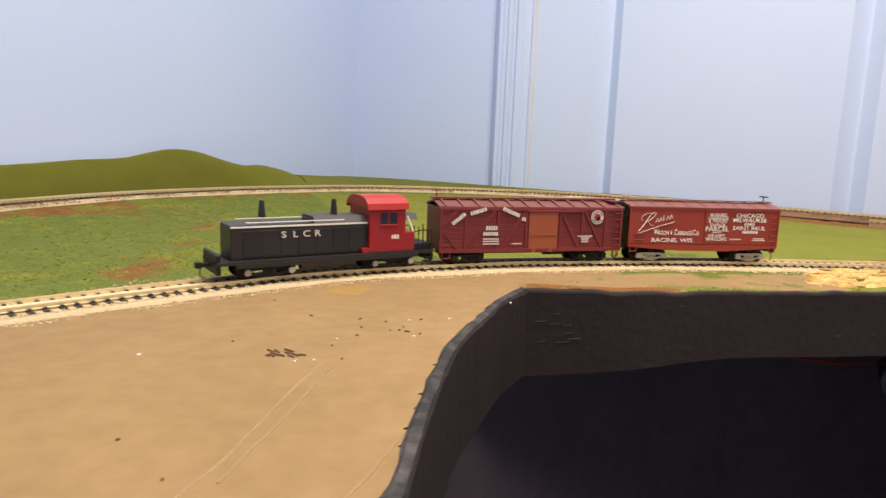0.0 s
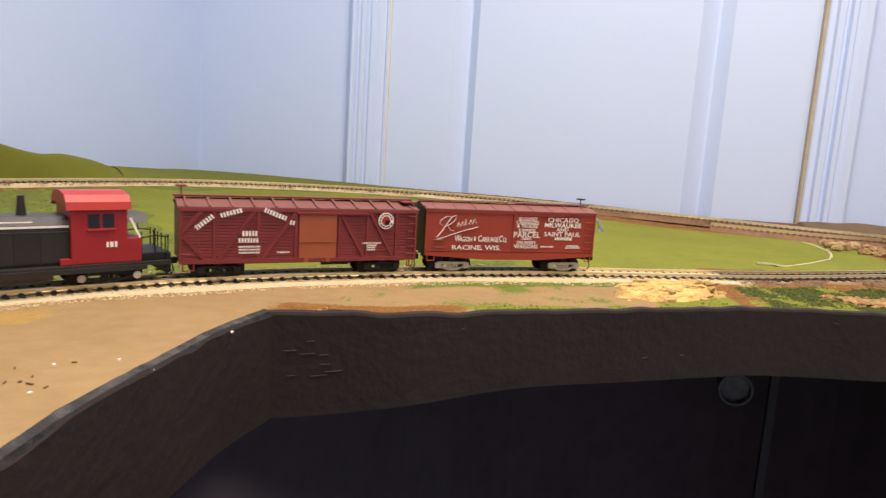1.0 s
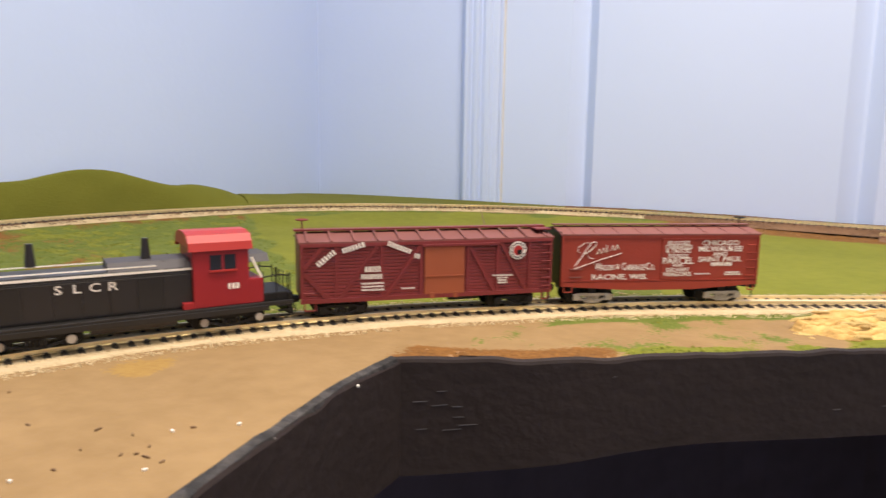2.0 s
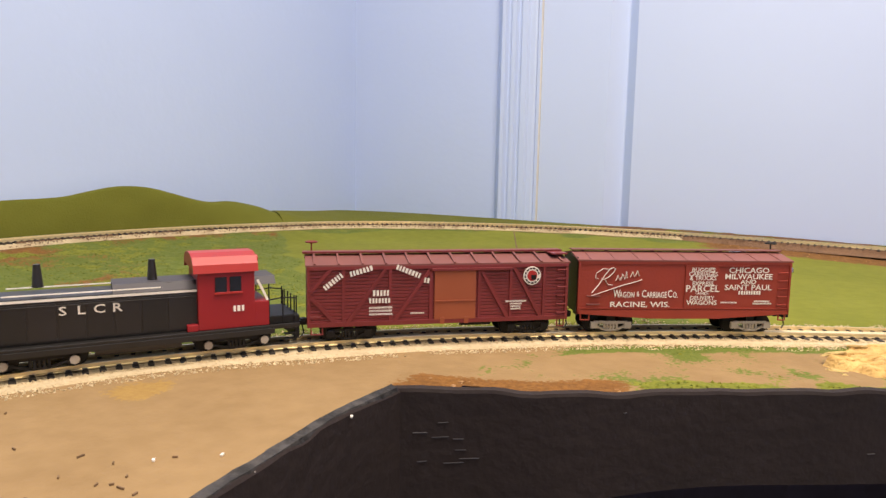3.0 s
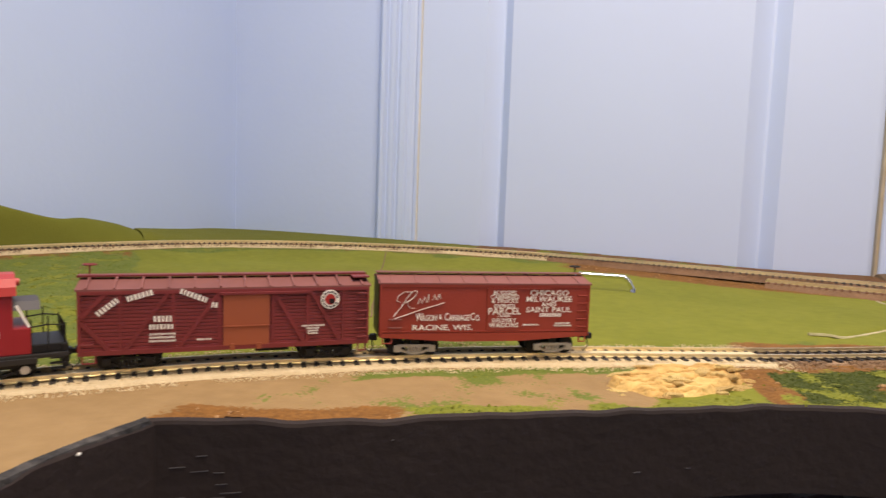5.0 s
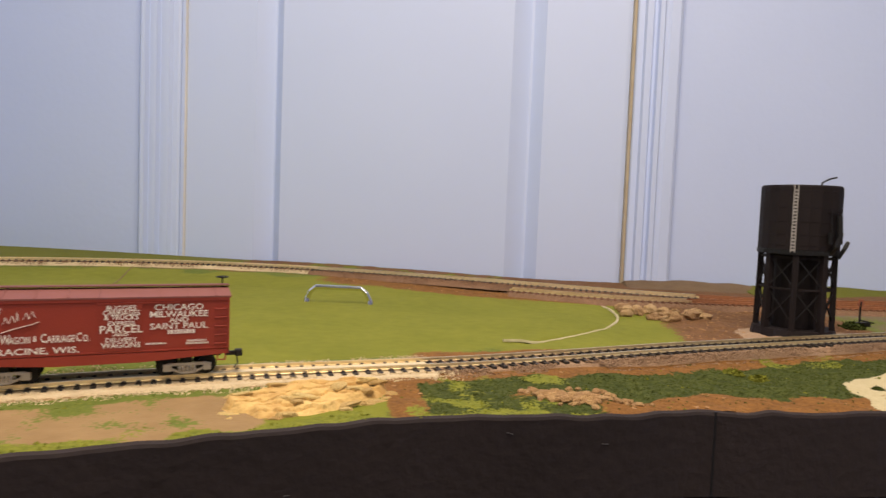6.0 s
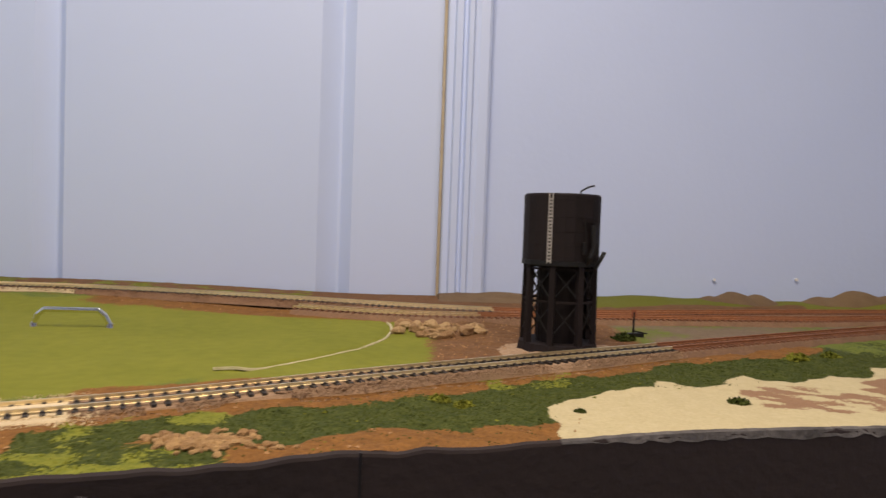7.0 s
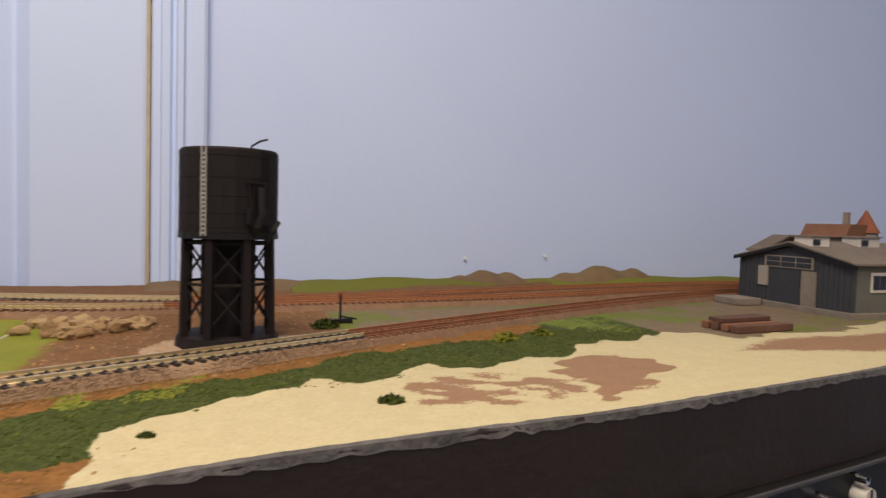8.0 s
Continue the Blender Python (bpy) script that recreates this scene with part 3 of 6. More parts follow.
def build_ground():
    step = 0.004
    gx, gy = np.arange(WX - 0.02, 2.0, step), np.arange(-0.56, WY + step, step)
    x, y = np.meshgrid(gx, gy)
    nx, ny = len(gx), len(gy)
    x, y = x.ravel(), np.minimum(y.ravel(), WY + 0.002)
    inside = in_poly(x, y, HOLE)
    idx = np.arange(nx * ny).reshape(ny, nx)
    quads = np.stack([idx[:-1, :-1], idx[:-1, 1:], idx[1:, 1:], idx[1:, :-1]], -1).reshape(-1, 4)
    keep = inside[quads].sum(1) <= 1
    quads = quads[keep]
    used = np.zeros(nx * ny, bool)
    used[quads.ravel()] = True
    d = poly_dist(x, y, HOLE)
    # draw the cut edge exactly on the board's outline
    rim = used & (np.abs(d) < step * 0.75)
    ring = HOLE
    for k in np.nonzero(rim)[0]:
        best, where = 9, None
        for (x0, y0), (x1, y1) in zip(ring, ring[1:]):
            dx, dy = x1 - x0, y1 - y0
            u = min(1, max(0, ((x[k] - x0) * dx + (y[k] - y0) * dy) / (dx * dx + dy * dy + 1e-12)))
            px, py = x0 + u * dx, y0 + u * dy
            e = math.hypot(x[k] - px, y[k] - py)
            if e < best:
                best, where = e, (px, py)
        x[k], y[k] = where
    remap = np.cumsum(used) - 1
    quads = remap[quads]
    x, y = x[used], y[used]
    z = zones(x, y)
    h, coarse = ground_height(x, y, z)
    me = bpy.data.meshes.new("ground")
    me.vertices.add(len(x))
    me.vertices.foreach_set("co", np.stack([x, y, h], 1).ravel())
    me.loops.add(len(quads) * 4)
    me.loops.foreach_set("vertex_index", quads.ravel())
    me.polygons.add(len(quads))
    me.polygons.foreach_set("loop_start", np.arange(len(quads)) * 4)
    me.polygons.foreach_set("use_smooth", np.ones(len(quads), bool))
    me.update(calc_edges=True)
    for name, *_ in ZONE_COLORS:
        me.attributes.new("zone_" + name, "FLOAT", "POINT").data.foreach_set("value", z[0][name].astype(np.float32))
    me.attributes.new("coarse", "FLOAT", "POINT").data.foreach_set("value", coarse.astype(np.float32))
    me.materials.append(ground_material())
    return tagged(new("ground", me), "model railway baseboard with painted green, tan and sandy ground cover", "ground", kind="structure")


build_ground()


def spot_height(x, y):
    return float(ground_height(np.array([x]), np.array([y]))[0][0])


# ---- board edge and what hangs below it ----
def drop(x):
    return 0.0425 + 0.0125 * smooth(0.24, 0.10, np.array(x)) + 0.0085 * smooth(0.74, 0.86, np.array(x))


def fascia_board(name, line, thick, drop_of, label, jitter):
    pts = np.vstack([curve_points(line, 0.004)[:-1], line[-1]])
    b = bmesh.new()
    tan = np.gradient(pts, axis=0)
    tan /= np.linalg.norm(tan, axis=1)[:, None]
    rows = []
    for k, ((x, y), (tx, ty)) in enumerate(zip(pts, tan)):
        w = float(value_noise(np.array([x]), np.array([y]), 0.012, 21)[0] - 0.5) * jitter
        top = 0.0015 + w
        lo = -float(drop_of(x))
        n = (ty, -tx)
        rows.append([b.verts.new((x + n[0] * o, y + n[1] * o, zz)) for o, zz in ((-0.001, top - 0.004), (-0.0005, top), (thick * 0.8, top - 0.0006), (thick, top - 0.002), (thick, lo), (-0.001, lo))])
    for p, q in zip(rows, rows[1:]):
        for i in range(6):
            j = (i + 1) % 6
            b.faces.new((p[i], p[j], q[j], q[i]))
    b.faces.new(rows[0])
    b.faces.new(rows[-1][::-1])
    return solid(name, b, FASCIA, label, "fascia", kind="structure")


fascia_board("fascia_left", EDGE_LEFT, 0.004, lambda x: 0.055, "black painted hardboard fascia along the tan board", 0.002)
seam = 12
fascia_board("fascia_middle", EDGE_RIGHT[:seam + 1], 0.0026, drop, "black painted curved hardboard fascia with scuffs", 0.0016)
fascia_board("fascia_right", EDGE_RIGHT[seam:], 0.0022, drop, "black painted hardboard fascia under the sandy ground", 0.0022)


def worn_rim(name, line, width, out, label):
    """The frayed upper edge of the board, a ragged strip."""
    pts = curve_points(line, 0.004)
    tan = np.gradient(pts, axis=0)
    tan /= np.linalg.norm(tan, axis=1)[:, None]
    b = bmesh.new()
    rows = []
    for k, ((x, y), (tx, ty)) in enumerate(zip(pts, tan)):
        grow = min(1.0, 0.15 + k / 14)
        n1 = float(value_noise(np.array([x]), np.array([y]), 0.009, 31)[0])
        n2 = float(value_noise(np.array([x]), np.array([y]), 0.005, 32)[0])
        n = (ty, -tx)
        w = width * grow * (0.45 + n1)
        rows.append([b.verts.new((x + n[0] * o, y + n[1] * o, zz)) for o, zz in ((-w, -0.002), (-w * 0.9, 0.0006 + 0.0006 * n2), (0.0, 0.0021 + 0.0006 * n2), (out * (0.75 + 0.25 * n2), 0.0016), (out + 0.0004, 0.0012 - grow * (0.003 * n2 + 0.0017)))])
    for p, q in zip(rows, rows[1:]):
        for i in range(4):
            b.faces.new((p[i], p[i + 1], q[i + 1], q[i]))
    return solid(name, b, EDGE, label, "board edge", kind="structure")


worn_rim("trim_left", EDGE_LEFT, 0.0022, 0.0036, "frayed grey edge of the tan painted board")
worn_rim("trim_right", EDGE_RIGHT[seam + 2:], 0.0007, 0.0021, "frayed grey edge of plaster along the sand")

def scuffs():
    """Pale scratches on the black fascia near the inner corner and further along."""
    g = thing("fascia_scuffs", "thin pale scratches on the black fascia", "marks")
    pts = curve_points(EDGE_RIGHT[:seam + 1], 0.001)
    rng = random.Random(77)
    runs = [(rng.uniform(8, 36), rng.uniform(-0.034, -0.010), rng.uniform(0.003, 0.010), rng.gauss(-4, 3)) for _ in range(8)] + [(rng.uniform(60, 400), rng.uniform(-0.030, -0.006), rng.uniform(0.0012, 0.004), rng.gauss(0, 12)) for _ in range(5)]
    for at, z, length, tilt in runs:
        k = int(at)
        (x, y), (x2, y2) = pts[k], pts[k + 6]
        a = math.atan2(y2 - y, x2 - x)
        part("scuff", box(-length / 2, length / 2, -0.0003, 0.0003, -0.00015, 0.00015), HOOD_TOP, g, m=pose(x + 0.0028 * math.sin(a), y - 0.0028 * math.cos(a), z, 0, tilt, math.degrees(a)))
    part("panel_joint", bar((0.5118, 0.5190, -0.0425), (0.5118, 0.5190, 0.0012), 0.0011, 0.0011, None, (1, 0, 0)), BLACK, g, "dark joint between two fascia boards")
    part("corner_gap", bar((0.1055, 0.3262, -0.0545), (0.1055, 0.3262, 0.001), 0.0009, 0.0009, None, (1, 0, 0)), BLACK, g, "dark open joint in the corner")
    return g


scuffs()

# black cloth hanging below the boards, set back from the fascia
back_line = [(x - 0.05, y) for x, y in EDGE_LEFT[:-1]] + [(0.06, 0.375), (0.10, 0.62), (0.20, 0.84), (0.34, 0.95), (0.48, 0.97), (0.58, 0.86), (0.66, 0.70)] + [(x - 0.02, y + 0.055) for x, y in EDGE_RIGHT if x > 0.76]
pts = curve_points(back_line, 0.03)
skirt = []
for k, (x, y) in enumerate(pts):
    skirt.append((x, y + 0.006 * math.sin(k * 1.1), 0.0))
solid("skirt", strip(skirt, [(0.0, -0.012), (0.002, -0.012), (0.002, ZF + 0.002), (0.0, ZF + 0.002)]), CLOTH, "black cloth skirt hanging under the layout", "skirt", kind="structure")
b = box(-0.5, 0.10, -0.55, 0.34, -0.012, -0.004)
box(-0.5, 2.0, 0.80, 1.17, -0.012, -0.004, 0, b)
box(0.12, 0.86, 0.62, 0.80, -0.012, -0.004, 0, b)
solid("underframe", b, BLACK, "dark wooden underframe below the layout boards", "frame", kind="structure")

# ---- tracks ----
PROFILE_WIDE = [(0.0195, 0.0030), (0.0178, 0.0054), (-0.0225, 0.0054), (-0.0250, 0.0030)]
PROFILE_REAR = [(0.0185, -0.002), (0.0150, 0.0046), (-0.0150, 0.0046), (-0.0185, -0.002)]
PROFILE_BED = [(0.021, -0.002), (0.0165, 0.0046), (-0.0165, 0.0046), (-0.021, -0.002)]
GAUGE = 0.00825


def rail_profile(side):
    o = side * GAUGE
    return [(o - 0.0011, 0.0062), (o + 0.0011, 0.0062), (o + 0.0011, 0.0066), (o + 0.0003, 0.0068), (o + 0.0003, 0.0077), (o + 0.00055, 0.0079), (o + 0.00055, 0.0086),
            (o - 0.00055, 0.0086), (o - 0.00055, 0.0079), (o - 0.0003, 0.0077), (o - 0.0003, 0.0068), (o - 0.0011, 0.0066)][::-1]


def tie_mesh(material):
    b = box(-0.0014, 0.0014, -0.0148, 0.0148, 0.0044, 0.0062, 0.0002)
    for s in (-1, 1):
        box(-0.001, 0.001, s * GAUGE - 0.0021, s * GAUGE + 0.0021, 0.0060, 0.0068, 0, b)
    return mesh_of("tie", b, material)


def track(name, label, pts, rail_mat, tie_mat, bed_mat, singly, spacing=0.0072, bed=True):
    t = thing(name, label, "railway track")
    if bed:
        k = int(np.argmin(np.abs(pts[:, 0] - 0.36))) if bed_mat is BALLAST and pts[-1, 0] > 0.5 else len(pts)
        part("roadbed", strip(pts[:k], PROFILE_WIDE if singly and bed_mat is BALLAST else PROFILE_REAR if bed_mat is BALLAST else PROFILE_BED), bed_mat, t, "granular ballast shoulder")
        if k < len(pts):
            part("roadbed", strip(pts[k - 1:], PROFILE_BED), BALLAST_TAN, t, "brown-tan granular ballast shoulder")
        fill = [(0.0070, 0.0048), (0.0066, 0.0064), (-0.0066, 0.0064), (-0.0070, 0.0048)]
        if bed_mat is BALLAST:
            part("ballast_fill", strip(pts[:k], fill), bed_mat, t)
    for s in (1, -1):
        part("rail", strip(pts, rail_profile(s)), rail_mat, t)
    me = tie_mesh(tie_mat)
    s = np.concatenate([[0], np.cumsum(np.linalg.norm(np.diff(pts, axis=0), axis=1))])
    tan = np.gradient(pts[:, :2], axis=0)
    rest = bmesh.new()
    rng = random.Random(len(pts))
    for d in np.arange(0.003, s[-1], spacing):
        x, y, z = (float(np.interp(d, s, pts[:, k])) for k in range(3))
        a = math.degrees(math.atan2(float(np.interp(d, s, tan[:, 1])), float(np.interp(d, s, tan[:, 0])))) + rng.uniform(-1.5, 1.5)
        m = pose(x, y, z, 0, 0, a) @ Matrix.Translation((0, rng.uniform(-0.0004, 0.0004), 0))
        if singly:
            part("tie", me, None, t, m=m)
        else:
            own = bmesh.new()
            own.from_mesh(me)
            bmesh.ops.transform(own, matrix=m, verts=own.verts)
            tmp = bpy.data.meshes.new("tmp")
            own.to_mesh(tmp)
            own.free()
            rest.from_mesh(tmp)
            bpy.data.meshes.remove(tmp)
    if not singly:
        tagged(part("tie_strip", rest, tie_mat, t), kind="stuff")
    return t


track("curved_track", "curved model track with bright rails and black plastic ties", MAIN, RAIL, TIE, BALLAST, True)
track("spur_track", "model track with rust painted rails and ties", SPUR, RUST, TIE_RUST, BALLAST_DARK, True)
cut = [int(np.argmin(np.abs(BACK[:, 0] - v) + (BACK[:, 1] < 0.8))) for v in (0.14, 0.62)]
track("rear_track", "curved model track along the wall with pale ballast", BACK[:cut[0]], RAIL, TIE, BALLAST, False)
track("rear_bright_track", "model track with bright rails on brown ballast", BACK[cut[0] - 1:cut[1]], RAIL, TIE, BALLAST_DARK, False)
track("rear_yard_track", "rusty model track along the wall", BACK[cut[1] - 1:], RUST, TIE_RUST, BALLAST_DARK, False)
ycut = int(np.argmin(np.abs(YARD[:, 0] - 0.60)))
track("siding_track", "short bright stretch of model siding track", YARD[:ycut], RAIL, TIE_RUST, BALLAST_DARK, False)
track("rusty_siding_track", "rusty model siding track in the yard", YARD[ycut - 1:], RUST, TIE_RUST, BALLAST_DARK, False)


# ---- hills along the wall ----
def hill(name, foot, crest, label, material):
    """A hill between a foot line and a crest line, rounded, with a back."""
    f, c = curve_points(foot, 0.01), curve_points(crest, 0.01)
    n = 70
    f = np.stack([np.interp(np.linspace(0, 1, n), np.linspace(0, 1, len(f)), f[:, k]) for k in range(3)], 1)
    c = np.stack([np.interp(np.linspace(0, 1, n), np.linspace(0, 1, len(c)), c[:, k]) for k in range(3)], 1)
    b = bmesh.new()
    rows = []
    for i in range(n):
        row = []
        for u in np.linspace(0, 1, 12):
            p = f[i] * (1 - u) + c[i] * u
            p[2] = f[i][2] + (c[i][2] - f[i][2]) * math.sin(u * math.pi / 2) ** 1.15
            w = 0.0025 * math.sin(u * math.pi) * noise.noise(Vector(p) * 30)
            row.append(b.verts.new((p[0] + w, p[1] + w, p[2] + w)))
        row.append(b.verts.new((c[i][0] - 0.004, c[i][1] + 0.001, c[i][2] - 0.003)))
        row.append(b.verts.new((c[i][0] - 0.005, c[i][1] + 0.002, f[i][2] - 0.004)))
        rows.append(row)
    for p, q in zip(rows, rows[1:]):
        for i in range(len(p) - 1):
            b.faces.new((p[i], p[i + 1], q[i + 1], q[i]))
        b.faces.new((p[-1], p[0], q[0], q[-1]))
    b.faces.new(rows[0])
    b.faces.new(rows[-1][::-1])
    return solid(name, b, material, label, "hill", smooth=True)


G = BACK_Z - 0.001
hill("green_hill", [(-0.435, 0.20, G), (-0.478, 0.36, G), (-0.482, 0.50, G), (-0.475, 0.63, G), (-0.455, 0.72, G), (-0.428, 0.775, G), (-0.402, 0.825, G), (-0.385, 0.85, G)],
     [(-0.494, 0.20, 0.0440), (-0.495, 0.36, 0.0470), (-0.494, 0.44, 0.0500), (-0.493, 0.50, 0.0535), (-0.491, 0.565, 0.0555), (-0.489, 0.60, 0.0615), (-0.486, 0.638, 0.0670), (-0.479, 0.68, 0.0645), (-0.468, 0.722, 0.0525), (-0.458, 0.757, 0.0442), (-0.452, 0.79, 0.0445), (-0.442, 0.835, 0.0355), (-0.434, 0.866, 0.0240)],
     "smooth olive green hill against the side wall", HILL)
hill("low_green_hill", [(-0.388, 0.842, G), (-0.35, 0.895, G), (-0.29, 0.96, G), (-0.20, 1.005, G), (-0.08, 1.045, G), (0.03, 1.056, G)],
     [(-0.440, 0.866, 0.0280), (-0.445, 0.97, 0.022), (-0.45, 1.06, 0.0185), (-0.37, 1.12, 0.0155), (-0.22, 1.15, 0.012), (-0.02, 1.165, 0.008)],
     "low olive green hill in the corner of the walls", HILL)
for x0, x1, hgt, lab, mat in ((0.56, 0.76, 0.005, "low brown bank along the wall", HILL_BROWN), (0.72, 1.02, 0.006, "low mossy green bank along the wall", HILL), (1.00, 1.50, 0.008, "low mossy brown bank along the wall", HILL), (0.925, 1.045, 0.015, "low brown hill along the wall", HILL_BROWN),
                              (1.075, 1.26, 0.021, "brown hill along the wall", HILL_BROWN)):
    xs = np.linspace(x0, x1, 9)
    deep = 1.11 if mat is HILL_BROWN else 1.085
    hill("wall_hill", [(x, deep + 0.05 * min(1, max(0, x - 0.62)), 0.0) for x in xs],
         [(x, 1.168 if mat is HILL else 1.164, 0.004 + hgt * math.sin((i + 0.3) / 8.6 * math.pi) ** 0.8 * (1 + 0.25 * math.sin(i * 2.3))) for i, x in enumerate(xs)], lab, mat)


# ---- the train ----
MAIN_S = np.concatenate([[0], np.cumsum(np.linalg.norm(np.diff(MAIN, axis=0), axis=1))])
S_END = 0.910      # where the front of the leading boxcar stands along the line
RAIL_TOP = 0.0086


def on_track(s, half):
    """The pose of a vehicle whose trucks stand half before and half behind s."""
    p = [np.array([np.interp(s + o, MAIN_S, MAIN[:, k]) for k in range(3)]) for o in (-half, half)]
    c, d = (p[0] + p[1]) / 2, p[1] - p[0]
    return pose(float(c[0]), float(c[1]), RAIL_TOP + float(c[2]), 0, 0, math.degrees(math.atan2(d[1], d[0])))


def wheel_mesh(r=0.0048):
    b = rod((0, -0.0082, 0), (0, -0.0066, 0), r, None, 20)
    rod((0, -0.0066, 0), (0, -0.0060, 0), r + 0.0007, None, 20, b)
    rod((0, 0.0082, 0), (0, 0.0066, 0), r, None, 20, b)
    rod((0, 0.0066, 0), (0, 0.0060, 0), r + 0.0007, None, 20, b)
    return rod((0, -0.0082, 0), (0, 0.0082, 0), 0.001, None, 8, b)


def truck(parent, x, frame_mat, y=0.0125, base=0.0098):
    """A two-axle truck: bolster, side frames with spring nest, wheel sets."""
    t = part("truck", box(-0.0025, 0.0025, -y, y, 0.0042, 0.0105, 0.0004), BLACK, parent, m=pose(x, 0, 0))
    for s in (-1, 1):
        b = bar((-base, s * y, 0.0066), (base, s * y, 0.0066), 0.0014, 0.0015)
        bar((-base * 0.95, s * y, 0.0048), (-0.0032, s * y, 0.0022), 0.0012, 0.0012, b)
        bar((base * 0.95, s * y, 0.0048), (0.0032, s * y, 0.0022), 0.0012, 0.0012, b)
        box(-0.0034, 0.0034, s * y - 0.0006, s * y + 0.0006, 0.0016, 0.0028, 0, b)
        box(-0.0042, -0.0030, s * y - 0.0006, s * y + 0.0006, 0.002, 0.007, 0, b)
        box(0.0030, 0.0042, s * y - 0.0006, s * y + 0.0006, 0.002, 0.007, 0, b)
        for i in (-1, 0, 1):
            rod((i * 0.0018, s * y, 0.0028), (i * 0.0018, s * y, 0.0062), 0.00075, None, 8, b)
        for e in (-1, 1):
            box(e * base - 0.0021, e * base + 0.0021, s * (y + 0.0004) - 0.001, s * (y + 0.0004) + 0.001, 0.0031, 0.0070, 0.0005, b)
        part("side_frame", b, frame_mat, t)
    me = mesh_of("wheel_set", wheel_mesh(), BLACK, True)
    for e in (-1, 1):
        part("wheel_set", me, None, t, m=pose(e * base, 0, 0.0050))
    return t


def coupler(parent, x, sgn):
    b = box(min(x, x + sgn * 0.006), max(x, x + sgn * 0.006), -0.0012, 0.0012, 0.0075, 0.0098, 0.0003)
    box(min(x + sgn * 0.005, x + sgn * 0.009), max(x + sgn * 0.005, x + sgn * 0.009), -0.0024, 0.0024, 0.007, 0.0106, 0.0006, b)
    pipe([(x + sgn * 0.006, -0.001, 0.007), (x + sgn * 0.0065, -0.002, 0.003), (x + sgn * 0.004, -0.004, 0.0012)], 0.0004, 6, b)
    return part("coupler", b, BLACK, parent)


def brake_wheel(parent, x, z, mat):
    b = rod((x, 0.004, z - 0.007), (x, 0.004, z), 0.00045, None, 6)
    for k in range(14):
        a0, a1 = k / 14 * math.tau, (k + 1) / 14 * math.tau
        rod((x + 0.0032 * math.cos(a0), 0.004 + 0.0032 * math.sin(a0), z), (x + 0.0032 * math.cos(a1), 0.004 + 0.0032 * math.sin(a1), z), 0.0004, None, 6, b)
    for k in range(3):
        a0 = k / 3 * math.pi
        rod((x - 0.003 * math.cos(a0), 0.004 - 0.003 * math.sin(a0), z), (x + 0.003 * math.cos(a0), 0.004 + 0.003 * math.sin(a0), z), 0.0003, None, 6, b)
    return part("brake_wheel", b, mat, parent)


def rung(parent, x0, x1, y, z, mat):
    s = -1 if y < 0 else 1
    return part("grab_iron", pipe([(x0, y, z), (x0, y + s * 0.0011, z), (x1, y + s * 0.0011, z), (x1, y, z)], 0.00035, 6), mat, parent)


def text_part(parent, words, size, x, y, z, mat, wide=1.0, name="lettering", label="white painted words"):
    return part(name, lettering(words, size, 0.00008, wide), mat, parent, label, m=pose(x, y, z))


def ink_bar(parent, x0, x1, y, z0, z1, lean=0.0, name="lettering_bar", mat=None):
    c = ((x0 + x1) / 2, (z0 + z1) / 2)
    return part(name, box(-(x1 - x0) / 2, (x1 - x0) / 2, -0.0001, 0.0001, -(z1 - z0) / 2, (z1 - z0) / 2), mat or WHITE_INK, parent, m=pose(c[0], y, c[1], 0, -lean, 0))


def ink_words(parent, x, y, z, w, h, seed, lean=0.0):
    """Writing too small or private to read: plain upright blocks, one for each letter."""
    rng = random.Random(seed)
    b = bmesh.new()
    u = -w / 2
    while u < w / 2 - h * 0.3:
        lw = h * rng.uniform(0.34, 0.52)
        box(u, u + lw, -0.0001, 0.0001, -h / 2, h / 2, 0, b)
        u += lw + h * 0.24
    return part("lettering_bar", b, WHITE_INK, parent, "white lettering shown as plain bars", m=pose(x, y, z, 0, -lean, 0))


def roof_shell(L, W, z_eave, z_ridge, over=0.0008, thick=0.0012):
    w = W / 2 + over
    out = [(-w, z_eave), (-w, z_eave + thick * 0.7), (0, z_ridge), (w, z_eave + thick * 0.7), (w, z_eave), (0, z_ridge - thick)]
    return prism(out, -L / 2 - over, L / 2 + over, pose(0, 0, 0, 0, 0, 90))


def settle(car, sx, sz, dz):
    """Bring a vehicle to its true length and its body to its true height over the trucks."""
    for ob in car.children:
        low = ob.name.split(".")[0] in ("truck", "coupler", "fuel_tank")
        p = ob.matrix_basis.copy()
        if low and ob.name.startswith("truck"):
            p.translation.x *= sx
            ob.matrix_basis = p
        elif low:
            ob.matrix_basis = Matrix.Diagonal((sx, 1, 1, 1)) @ p
        else:
            ob.matrix_basis = Matrix.Translation((0, 0, dz)) @ Matrix.Diagonal((sx, 1, sz, 1)) @ p
    return car


